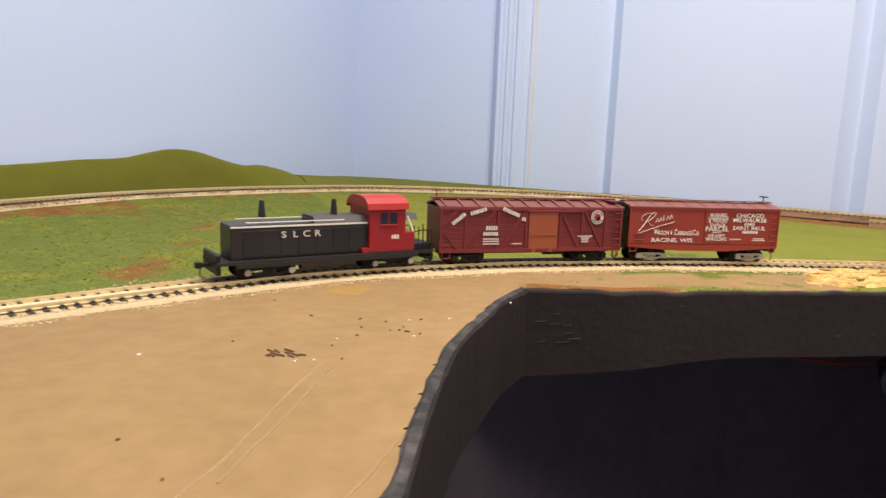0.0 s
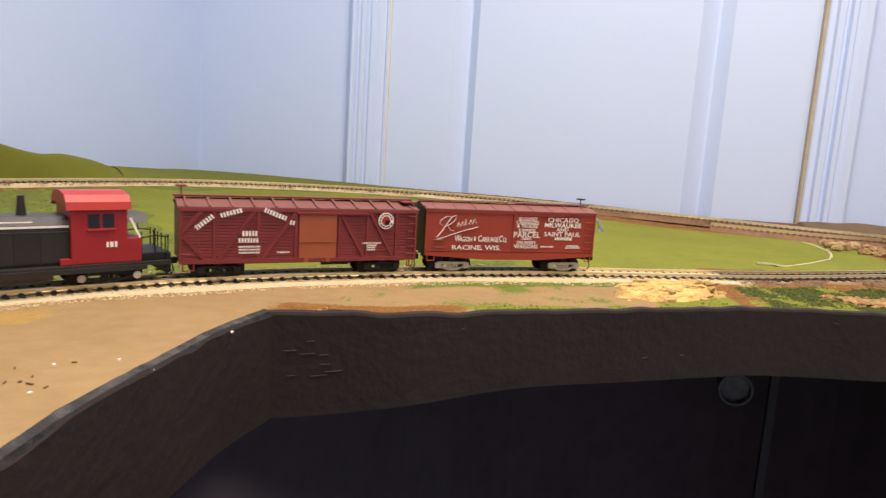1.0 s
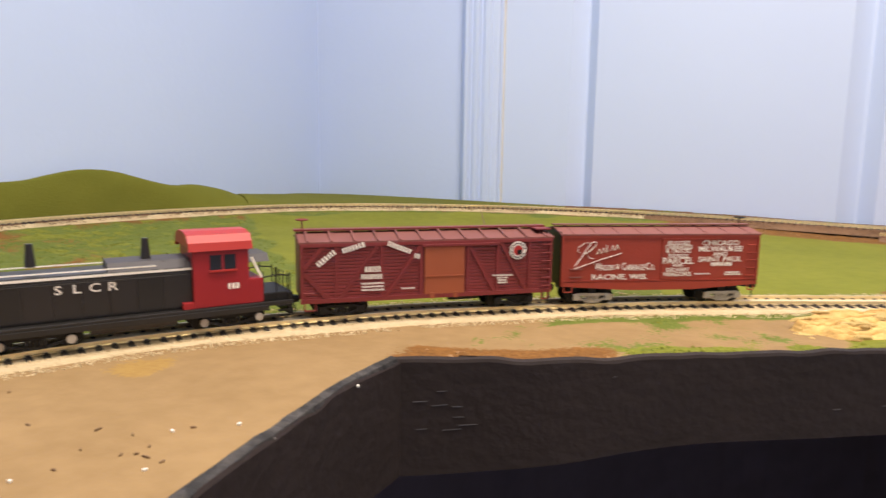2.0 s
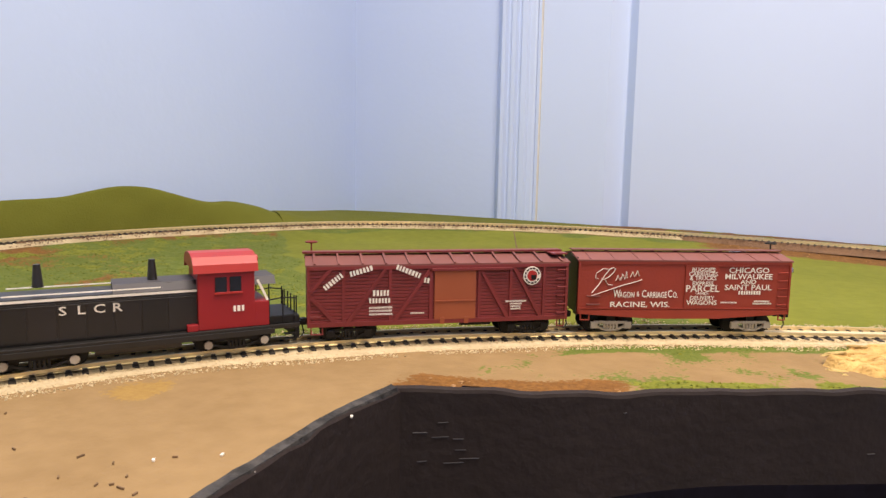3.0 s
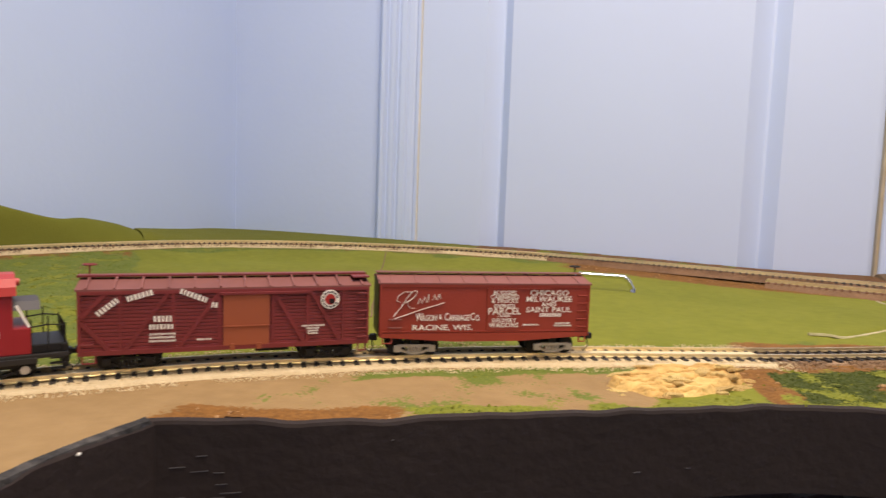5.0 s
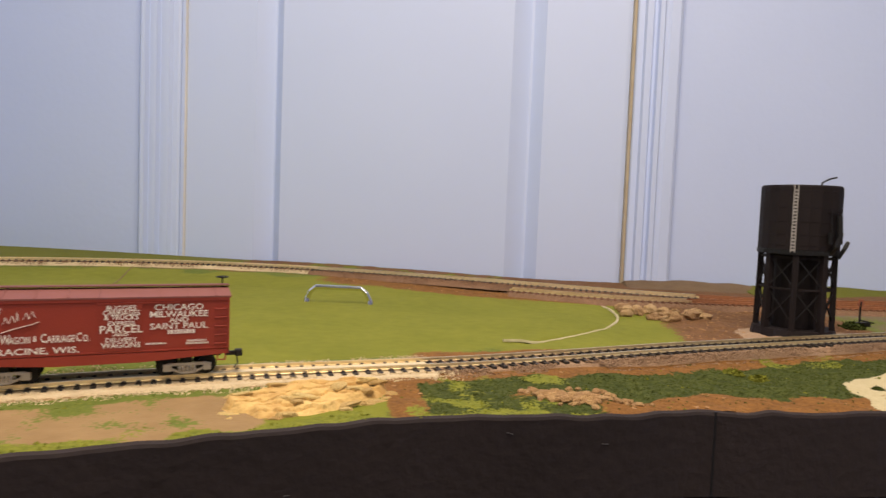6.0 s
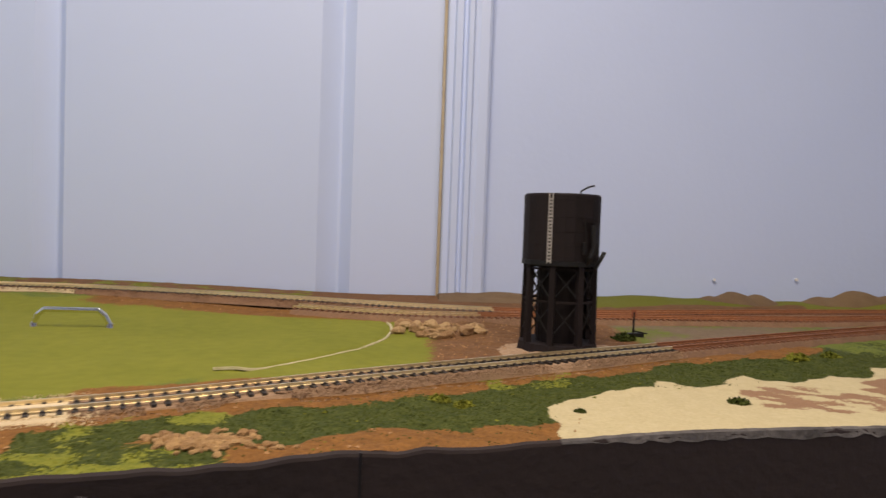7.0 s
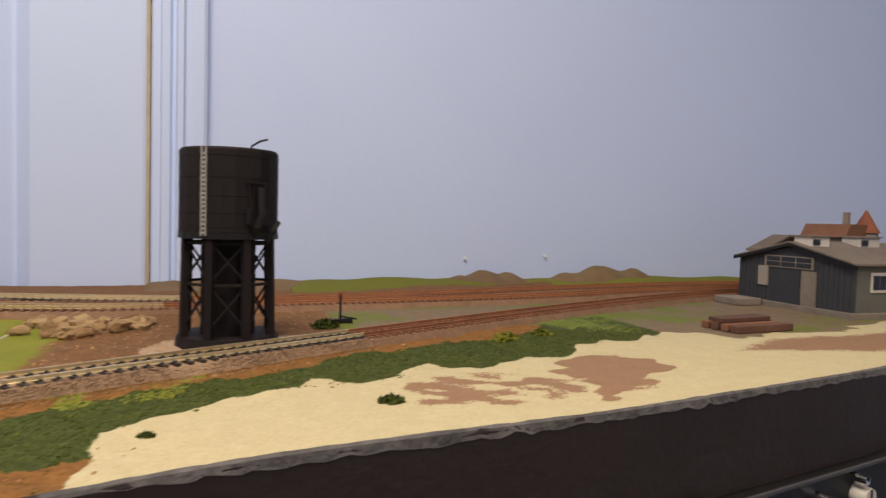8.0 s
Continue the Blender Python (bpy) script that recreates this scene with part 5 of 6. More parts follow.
def water_tank():
    t = thing("water_tower", "dark brown wooden railway water tower on braced legs", "water tower", pose(0.653, 0.796, 0.0))
    R, zb, zt = 0.0318, 0.0750, 0.1290
    part("base_pad", rod((0, 0, -0.002), (0, 0, 0.0060), 0.0345, 0.0330, 16), TANK, t)
    n = 12
    stave = box(-R * math.tan(math.pi / 24) * 1.0, R * math.tan(math.pi / 24) * 1.0, -R - 0.0002, -R + 0.003, zb, zt, 0.0003)
    me = mesh_of("stave", stave, TANK)
    for k in range(24):
        part("stave", me, None, t, m=pose(0, 0, 0, 0, 0, k * 15))
    part("tank_core", rod((0, 0, zb + 0.001), (0, 0, zt - 0.002), R - 0.002, None, 24), TANK, t)
    for z in (zb + 0.004, zb + 0.013, zb + 0.024, zb + 0.036, zt - 0.004):
        b = bmesh.new()
        for k in range(36):
            a0, a1 = k / 36 * math.tau, (k + 1) / 36 * math.tau
            rod((R * 1.012 * math.cos(a0), R * 1.012 * math.sin(a0), z), (R * 1.012 * math.cos(a1), R * 1.012 * math.sin(a1), z), 0.00025, None, 5, b)
        part("hoop", b, TANK, t)
    part("lid", rod((0, 0, zt - 0.001), (0, 0, zt + 0.0012), R * 1.01, R * 0.98, 24), TANK, t)
    part("tank_floor", rod((0, 0, zb - 0.004), (0, 0, zb), R * 1.03, R * 1.03, 24), BLACK, t)
    for k in range(8):
        a = k / 8 * math.tau + math.pi / 8
        x, y = math.cos(a), math.sin(a)
        part("leg", bar((x * 0.0300, y * 0.0300, 0.005), (x * 0.0288, y * 0.0288, zb - 0.004), 0.0048, 0.0048, None, (x, y, 0)), TANK, t)
        a2 = a + math.tau / 8
        x2, y2 = math.cos(a2), math.sin(a2)
        for z0, z1 in ((0.012, 0.040), (0.042, 0.069)):
            part("brace", bar((x * 0.0305, y * 0.0305, z0), (x2 * 0.029, y2 * 0.029, z1), 0.0010, 0.0010), BLACK, t)
            part("brace", bar((x2 * 0.0305, y2 * 0.0305, z0), (x * 0.029, y * 0.029, z1), 0.0010, 0.0010), BLACK, t)
        for z in (0.041, 0.068):
            part("girt", bar((x * 0.0295, y * 0.0295, z), (x2 * 0.0295, y2 * 0.0295, z), 0.0013, 0.0018), TANK, t)
    part("riser_pipe", rod((0, 0, 0.006), (0, 0, zb), 0.0180, 0.0180, 18), TANK, t, "thick dark frost box under the tank")
    for a in (20, 65, 110, 155, 200, 245, 290, 335):
        part("inner_post", bar((0.016 * math.cos(radians(a)), 0.016 * math.sin(radians(a)), 0.008), (0.016 * math.cos(radians(a)), 0.016 * math.sin(radians(a)), zb - 0.004), 0.003, 0.003, None, (1, 0, 0)), TANK, t)
    # ladder
    a = radians(242)
    lx, ly = math.cos(a), math.sin(a)
    px, py = -ly, lx
    lad = part("ladder", bar((lx * 0.0325 + px * 0.0015, ly * 0.0325 + py * 0.0015, zb - 0.002), (lx * 0.0325 + px * 0.0015, ly * 0.0325 + py * 0.0015, zt + 0.001), 0.0008, 0.0012, None, (lx, ly, 0)), LADDER, t, "pale grey tank ladder")
    part("stringer", bar((lx * 0.0325 - px * 0.0015, ly * 0.0325 - py * 0.0015, zb - 0.002), (lx * 0.0325 - px * 0.0015, ly * 0.0325 - py * 0.0015, zt + 0.001), 0.0008, 0.0012, None, (lx, ly, 0)), LADDER, lad)
    rg = mesh_of("rung", bar((lx * 0.0325 + px * 0.0018, ly * 0.0325 + py * 0.0018, 0), (lx * 0.0325 - px * 0.0018, ly * 0.0325 - py * 0.0018, 0), 0.0012, 0.0014), LADDER)
    for k in range(19):
        part("rung", rg, None, lad, m=pose(0, 0, zb + k * 0.0028))
    # spout and its gear on the track side
    a = radians(300)
    sx, sy = math.cos(a), math.sin(a)
    qx, qy = -sy, sx
    P = lambda r, s, z: (sx * r + qx * s, sy * r + qy * s, z)
    sp = part("spout", pipe([P(0.030, 0, zb - 0.003), P(0.036, 0, zb + 0.004), P(0.0375, 0.002, zb + 0.012), P(0.0360, 0.002, zb + 0.030)], 0.0022, 10), BLACK, t, "black raised filling spout", smooth=True)
    part("spout_frame", bar(P(0.0335, -0.007, zb + 0.033), P(0.0335, 0.008, zb + 0.033), 0.0016, 0.0014), TANK, sp)
    part("spout_arm", pipe([P(0.031, 0.010, zb - 0.006), P(0.034, 0.013, zb + 0.002), P(0.034, 0.017, zb + 0.008)], 0.0017, 8), BLACK, sp)
    for s in (-0.006, 0.007):
        part("hanger", rod(P(0.0345, s, zb + 0.033), P(0.0352, s * 0.5, zb + 0.004), 0.0004, None, 6), BLACK, sp)
        part("counterweight", box(-0.0015, 0.0015, -0.001, 0.001, -0.006, 0.004, 0.0003), BLACK, sp, m=pose(*P(0.0345, s, zb + 0.012), 0, 0, 22))
    part("vent_pipe", pipe([(0.014, -0.006, zt), (0.014, -0.006, zt + 0.0045), (0.0195, -0.008, zt + 0.008), (0.0245, -0.0095, zt + 0.0092)], 0.0007, 6), BLACK, t)
    return t


water_tank()


def rock_group(name, label, category, spots, material, squash, seed0, tall=0.35):
    g = thing(name, label, category)
    shapes = [mesh_of("rock", rock(1.0, seed0 + k, squash), material, False) for k in range(5)]
    rng = random.Random(seed0)
    for k, (x, y, r) in enumerate(spots):
        z = spot_height(x, y) + r * tall * 0.5
        part("rock", shapes[k % 5], None, g, m=pose(x, y, z, rng.uniform(-15, 15), rng.uniform(-15, 15), rng.uniform(0, 360)) @ Matrix.Diagonal((r * rng.uniform(0.9, 1.5), r * rng.uniform(0.7, 1.0), r, 1)))
    return g


rng = random.Random(4)
OUTCROP = [(0.270, 0.468), (0.288, 0.503), (0.330, 0.531), (0.345, 0.522), (0.346, 0.500), (0.318, 0.464), (0.296, 0.452)]


def outcrop():
    """A terraced plaster rock face with broken stones lying on its ledges."""
    g = thing("rock_outcrop", "layered pale ochre plaster rock outcrop beside the track", "rock outcrop")
    st = 0.0011
    gx, gy = np.arange(0.262, 0.352, st), np.arange(0.446, 0.536, st)
    x, y = np.meshgrid(gx, gy)
    ny, nx = x.shape
    x, y = x.ravel(), y.ravel()
    up = (x - 0.305) * -0.51 + (y - 0.49) * 0.86
    along = (x - 0.305) * 0.86 + (y - 0.49) * 0.51
    wave = 0.012 * (value_noise(along, up, 0.022, 51) - 0.5) + 0.007 * (value_noise(along, up, 0.008, 52) - 0.5)
    level = (up + wave + 0.03) / 0.0085
    f = level - np.floor(level)
    terrace = np.floor(level) + smooth(0.0, 0.28, f)
    d = poly_dist(x, y, OUTCROP)
    fade = smooth(0.002, 0.008, d + 0.006 * (value_noise(x, y, 0.01, 53) - 0.5))
    h = ground_height(x, y)[0] - 0.0012 + fade * (0.0010 + 0.0008 * terrace + 0.0026 * value_noise(x, y, 0.006, 54) + 0.0012 * value_noise(x, y, 0.0025, 55) - 0.0022 * smooth(0.75, 1.0, f))
    idx = np.arange(nx * ny).reshape(ny, nx)
    q = np.stack([idx[:-1, :-1], idx[:-1, 1:], idx[1:, 1:], idx[1:, :-1]], -1).reshape(-1, 4)
    q = q[(d[q] > -0.006).all(1)]
    me = bpy.data.meshes.new("rock_face")
    me.from_pydata(np.stack([x, y, h], 1).tolist(), [], q.tolist())
    me.materials.append(OCHRE)
    part("rock_face", me, None, g, "terraced pale ochre rock face")
    shapes = []
    for k in range(6):
        bm = rock(1.0, 50 + k, 1.0)
        for v in bm.verts:
            v.co.z = max(-0.55, min(0.55, v.co.z))
        shapes.append(mesh_of("slab", bm, OCHRE))
    n = 0
    while n < 26:
        px, py = rng.uniform(0.266, 0.348), rng.uniform(0.45, 0.533)
        if not in_poly(np.array([px]), np.array([py]), OUTCROP)[0]:
            continue
        n += 1
        k = int(np.argmin(np.hypot(x - px, y - py)))
        lx, ly, lz = rng.uniform(0.003, 0.008), rng.uniform(0.0016, 0.0032), rng.uniform(0.0009, 0.0020)
        part("slab", shapes[n % 6], None, g, m=pose(px, py, float(h[k]) + lz * 0.25, rng.uniform(-4, 16), rng.uniform(-9, 9), 30 + rng.uniform(-22, 22)) @ Matrix.Diagonal((lx, ly, lz * 1.5, 1)))
    return g


outcrop()
rng = random.Random(9)
rock_group("stone_scatter", "patch of small brown broken stones in the grass", "stones",
           [(0.442 + rng.gauss(0, 0.0115), 0.529 + rng.gauss(0, 0.0060), rng.uniform(0.0013, 0.0028)) for _ in range(210)], STONE, 0.6, 20)
rock_group("rock_pile", "pile of tan boulders beside the rear tracks", "rocks",
           [(rng.uniform(0.515, 0.60), 0.868 + rng.gauss(0, 0.014), rng.uniform(0.003, 0.0075)) for _ in range(34)] + [(0.55 + rng.gauss(0, 0.012), 0.825 + rng.gauss(0, 0.008), rng.uniform(0.003, 0.006)) for _ in range(9)], ROCK, 0.75, 30, 0.9)


def switch_stand():
    s = thing("switch_stand", "small black switch stand with red target", "switch stand", pose(0.740, 0.862, 0.0, 0, 0, 12))
    part("base", box(-0.008, 0.010, -0.003, 0.003, 0.0, 0.004, 0.0005), BLACK, s)
    part("post", rod((0, 0, 0.003), (0, 0, 0.024), 0.0010, None, 8), BLACK, s)
    part("target", box(-0.0025, 0.0025, -0.0005, 0.0005, 0.0195, 0.0265, 0.0004), TERRA, s, "faded red target")
    part("lever", rod((0, 0, 0.006), (0.013, -0.003, 0.0035), 0.0007, None, 6), BLACK, s)
    return s


switch_stand()


def plank_stack():
    s = thing("plank_stack", "low stack of rusty rails and dark planks on the sand", "plank stack", pose(1.082, 0.786, 0.0, 0, 0, 8))
    for i in range(4):
        part("plank", box(-0.036, 0.030 - 0.004 * (i % 2), -0.020 + i * 0.0105, -0.0125 + i * 0.0105, 0.0005, 0.0065, 0.0006), TIE_RUST if i % 2 else OLD_PLANK, s)
    part("plank", box(-0.034, 0.024, -0.002, 0.007, 0.0066, 0.0105, 0.0006), OLD_PLANK, s)
    part("plank", box(-0.030, 0.028, 0.010, 0.017, 0.0066, 0.0098, 0.0006), OLD_PLANK, s)
    return s


plank_stack()


def depot():
    """The dark shed with gable roof and dormers; its gable end faces the yard."""
    m = pose(1.236, 0.820, 0.0, 0, 0, 1)      # near corner; x runs along the side wall, y along the gable
    d = thing("station_building", "dark slate model depot with weathered grey gable roof", "model building", m)
    LX, LY, ZE, ZR, Z0 = 0.26, 0.152, 0.0540, 0.0720, 0.006
    part("platform", box(-0.006, LX, -0.006, LY + 0.004, -0.001, Z0, 0.0006), WOOD, d, "grey wooden platform under the walls")
    gable = [(0, Z0), (LY, Z0), (LY, ZE), (LY / 2, ZR - 0.004), (0, ZE)]
    swap = Matrix(((0, 1, 0, 0), (1, 0, 0, 0), (0, 0, 1, 0), (0, 0, 0, 1)))
    part("gable_wall", prism(gable, 0, 0.004, swap), SHED, d, "dark slate blue plank gable wall")
    part("gable_wall", prism(gable, LX - 0.004, LX, swap), SHED, d)
    part("side_wall", box(0.004, LX - 0.004, 0, 0.004, Z0, ZE), SHED_SIDE, d, "olive grey side wall")
    part("side_wall", box(0.004, LX - 0.004, LY - 0.004, LY, Z0, ZE), SHED_SIDE, d)
    bt = mesh_of("batten", box(-0.0006, 0, -0.0005, 0.0005, Z0, ZE), SHED)
    for k in range(24):
        part("batten", bt, None, d, m=pose(0, 0.004 + k * (LY - 0.008) / 23, 0))
    for s in (0, 1):
        y0, y1 = (-0.006, LY / 2) if s == 0 else (LY + 0.005, LY / 2)
        za = ZE - 0.001
        part("roof_slope", prism([(y0, za), (y0, za + 0.002), (y1, ZR + 0.002), (y1, ZR)], -0.005, LX + 0.008, swap), SHINGLE, d, "weathered grey shingle slope")
        part("bargeboard", prism([(y0, za - 0.003), (y0, za + 0.0005), (y1, ZR + 0.0005), (y1, ZR - 0.003)], -0.0055, -0.0040, swap), BLACK, d, "dark gable trim")
    dr = part("double_door", box(-0.0012, 0.0005, 0.063, 0.104, Z0, 0.0430, 0.0003), SHED, d, "dark double door under a glazed transom")
    for r in range(2):
        for k in range(3):
            part("transom_pane", box(-0.0022, -0.0010, 0.0490 + k * 0.0205, 0.0680 + k * 0.0205, 0.0460 + r * 0.0058, 0.0508 + r * 0.0058, 0.0002), GLASS_DARK, dr)
    part("transom_frame", box(-0.0018, -0.0006, 0.046, 0.112, 0.0445, 0.0578, 0.0002), WOOD, dr, "grey wooden transom frame")
    part("window", box(-0.0020, 0.0002, 0.107, 0.121, 0.0230, 0.0450, 0.0003), PALE_BOARD, d, "pale boarded window")
    part("door", box(-0.0020, 0.0002, 0.042, 0.061, Z0, 0.0430, 0.0003), WOOD, d, "grey wooden door")
    for k in range(4):
        w = part("window", box(0.022 + k * 0.055, 0.044 + k * 0.055, -0.0010, 0.0010, 0.026, 0.046, 0.0003), CREAM, d, "pale framed side window")
        for i in range(2):
            part("pane", box(0.0245 + k * 0.055 + i * 0.009, 0.0325 + k * 0.055 + i * 0.009, -0.0016, -0.0008, 0.029, 0.043), GLASS_DARK, w)
    for x0, x1 in ((0.004, 0.030), (0.072, 0.102)):
        dm = part("dormer", box(x0, x1, 0.056, 0.078, ZR - 0.014, ZR + 0.0075, 0.0005), CREAM, d, "pale boxy roof dormer")
        part("dormer_roof", box(x0 - 0.002, x1 + 0.002, 0.054, 0.080, ZR + 0.0075, ZR + 0.0090, 0.0003), SHINGLE, dm)
        part("dormer_pane", box(x0 + 0.003, x0 + 0.012, 0.0550, 0.0562, ZR - 0.0010, ZR + 0.0050), GLASS_DARK, dm)
    part("rear_wing", prism([(0.030, 0.0), (0.030, 0.060), (0.068, 0.077), (0.108, 0.074), (0.136, 0.062), (0.136, 0.0)], LY + 0.001, LY + 0.019), SHED_SIDE, d, "olive grey rear wing")
    part("rear_wing_roof", prism([(0.027, 0.0595), (0.027, 0.0615), (0.068, 0.0800), (0.108, 0.0770), (0.139, 0.0640), (0.139, 0.0620), (0.108, 0.0750), (0.068, 0.0778)], LY - 0.006, LY + 0.021), SHINGLE, d, "weathered grey rear roof")
    part("vent_box", box(0.008, 0.022, LY - 0.020, LY - 0.004, ZE, ZE + 0.010, 0.0005), SHINGLE, d)
    part("loading_step", box(-0.040, -0.008, LY - 0.045, LY - 0.006, 0.0, 0.008, 0.0012), WOOD, d, "grey wooden loading step")
    return d


depot()


def tower_house():
    h = thing("turret_house", "small tan model house with orange-brown cone turret", "model building", pose(1.455, 1.035, 0.0, 0, 0, 12) @ Matrix.Diagonal((0.5, 0.6, 0.79, 1)))
    part("wall", box(-0.075, 0.06, -0.045, 0.045, 0, 0.100, 0.001), WOOD, h, "tan plastered wall")
    part("roof", prism([(-0.085, 0.099), (-0.06, 0.121), (0.05, 0.121), (0.072, 0.099)], -0.052, 0.052), TIE_RUST, h, "dull red-brown hipped roof")
    part("turret", rod((0.035, -0.04, 0), (0.035, -0.04, 0.108), 0.026, None, 16), WOOD, h)
    part("turret_roof", rod((0.035, -0.04, 0.107), (0.035, -0.04, 0.146), 0.030, 0.002, 16), TERRA, h, "orange-brown cone roof", smooth=True)
    part("chimney", box(-0.008, 0.004, -0.02, -0.008, 0.115, 0.142, 0.0006), WOOD, h)
    return h


tower_house()

# pale pins in the wall
for x, z in ((0.955, 0.036), (1.075, 0.040)):
    b = rod((0, -0.003, 0), (0, 0.001, 0), 0.0014, 0.0010, 12)
    rod((0, -0.0040, 0), (0, -0.003, 0), 0.0021, None, 12, b)
    solid("wall_pin", b, CEIL, "small white push pin stuck in the wall", "push pin", group="pins in the wall", smooth=True, m=pose(x, WY, z))


# ---- below the board ----
def round_lamp():
    k = thing("cup_lamp", "clear plastic cup lamp with red wire under the board", "lamp", pose(0.4335, 0.862, -0.171) @ Matrix.Scale(1.9, 4))
    part("cup", rod((0, 0.014, 0.002), (0, -0.008, -0.002), 0.008, 0.0105, 24), HAZE, k, "hazy grey plastic cup", smooth=True)
    b = bmesh.new()
    for i in range(24):
        a0, a1 = i / 24 * math.tau, (i + 1) / 24 * math.tau
        rod((0.0095 * math.cos(a0), -0.009, 0.0095 * math.sin(a0) - 0.002), (0.0095 * math.cos(a1), -0.009, 0.0095 * math.sin(a1) - 0.002), 0.0014, None, 6, b)
    part("rim", b, HAZE, k)
    part("wire", pipe([(-0.09, -0.016, 0.010), (-0.06, -0.004, 0.004), (-0.03, 0.004, 0.002), (-0.010, 0.006, 0.006), (0.002, -0.008, 0.008), (0.012, 0.004, 0.012)], 0.0010, 8), RED, k, "thin red wire")
    return k


round_lamp()
solid("support_post", bar((0.478, 0.862, -0.012), (0.478, 0.862, ZF), 0.009, 0.009, None, (1, 0, 0)), HOOD_TOP, "thin dark grey post carrying the layout", "post")


def control_panel():
    p = thing("control_panel", "black control box with pale knobs under the board", "control panel", pose(0.905, 0.5935, -0.050, 0, 0, 13))
    part("case", box(-0.06, 0.19, -0.002, 0.05, -0.075, -0.0015, 0.0008), BLACK, p)
    part("top_edge", box(-0.06, 0.19, -0.0040, -0.002, -0.0030, -0.0010, 0.0003), HOOD_TOP, p, "worn grey upper edge")
    for x, z, r, mat in ((-0.028, -0.002, 0.0066, CREAM), (0.028, -0.009, 0.0028, CHROME), (0.064, -0.011, 0.0030, CHROME), (0.103, -0.007, 0.0030, CHROME), (0.107, -0.018, 0.0066, CREAM)):
        k = part("knob", rod((x, -0.002, z), (x, -0.011, z), r, r * 0.86, 20), mat, p, "round pale control knob", smooth=True)
        part("knob_mark", box(x - 0.0006, x + 0.0006, -0.0116, -0.0108, z, z + r * 0.8), BLACK, k)
    return p


control_panel()


# ---- loose ground cover ----
def clumps(name, label, category, test, count, box_xy, size, material, seed, tall=0.7):
    """Many small ragged tufts where test says so: one joined mesh."""
    rng = np.random.default_rng(seed)
    x, y = rng.uniform(box_xy[0], box_xy[1], count), rng.uniform(box_xy[2], box_xy[3], count)
    z = zones(x, y)
    keep = test(z[0], x, y, rng.random(count)) & ~in_poly(x, y, HOLE) & (np.abs(z[2]) > 0.019) & (np.abs(z[3]) > 0.019)
    keep &= (np.abs(near_curve(x, y, SPUR)) > 0.018) & (np.hypot(x - 0.65, y - 0.796) > 0.038)
    zz = ({k: v[keep] for k, v in z[0].items()}, z[1][keep], z[2][keep], z[3][keep])
    x, y = x[keep], y[keep]
    h, _ = ground_height(x, y, zz)
    n = len(x)
    base = np.array([(1, 0, 0), (0.2, 0.95, 0.1), (-0.85, 0.45, 0), (-0.6, -0.75, 0.1), (0.4, -0.9, 0), (0.1, 0.1, 1.0), (0, 0, -0.5)])
    faces = np.array([(0, 1, 5), (1, 2, 5), (2, 3, 5), (3, 4, 5), (4, 0, 5), (1, 0, 6), (2, 1, 6), (3, 2, 6), (4, 3, 6), (0, 4, 6)])
    r = rng.uniform(size[0], size[1], n)
    v = base[None] * (1 + 0.45 * rng.standard_normal((n, 7, 1)).clip(-1, 1)) + 0.25 * rng.standard_normal((n, 7, 3))
    v = v * r[:, None, None] * np.array([1, 1, tall])
    v += np.stack([x, y, h + r * 0.1], 1)[:, None, :]
    f = (faces[None] + (np.arange(n) * 7)[:, None, None]).reshape(-1, 3)
    me = bpy.data.meshes.new(name)
    me.from_pydata(v.reshape(-1, 3).tolist(), [], f.tolist())
    me.materials.append(material)
    return tagged(new(name, me), label, category, kind="stuff")


clumps("green_foam", "dark green ground foam grass beside the track", "grass", lambda z, x, y, u: (z["dark"] > 0.52) & (z["sand"] < 0.4) & (z["dirt"] < 0.5) & (z["lime"] < 0.6) & (u < 0.45) | (z["dark"] > 0.46) & (z["sand"] < 0.85) & (u < 0.03), 150000, (0.34, 1.0, 0.48, 0.80), (0.0003, 0.0007), GREEN, 41)
clumps("meadow_foam", "mixed green ground foam grass", "grass", lambda z, x, y, u: (z["grass"] > 0.55) & (z["dirt"] < 0.6) & (u < 0.3) & ((x < -0.06) | (y < 0.98)), 120000, (-0.48, 0.56, -0.1, 1.16), (0.0004, 0.0010), MEADOW, 42)
clumps("yellow_foam", "yellow-green ground foam tufts", "grass", lambda z, x, y, u: ((z["lime"] > 0.52) & (u < 0.8)) | ((z["dark"] > 0.52) & (u < 0.02)) | ((z["grass"] > 0.5) & (u < 0.035) & ((x < -0.06) | (y < 0.98))), 120000, (-0.48, 0.72, -0.1, 1.16), (0.0004, 0.0011), LIME, 43)
clumps("dirt_crumbs", "crumbs of brown earth on the ground", "earth", lambda z, x, y, u: (((z["dirt"] > 0.5) & (u < 0.10)) | ((z["earth"] > 0.5) & (u < 0.35))) & (y < 0.99), 40000, (-0.48, 0.80, 0.2, 1.10), (0.0005, 0.0014), CHIP, 44, 0.6)


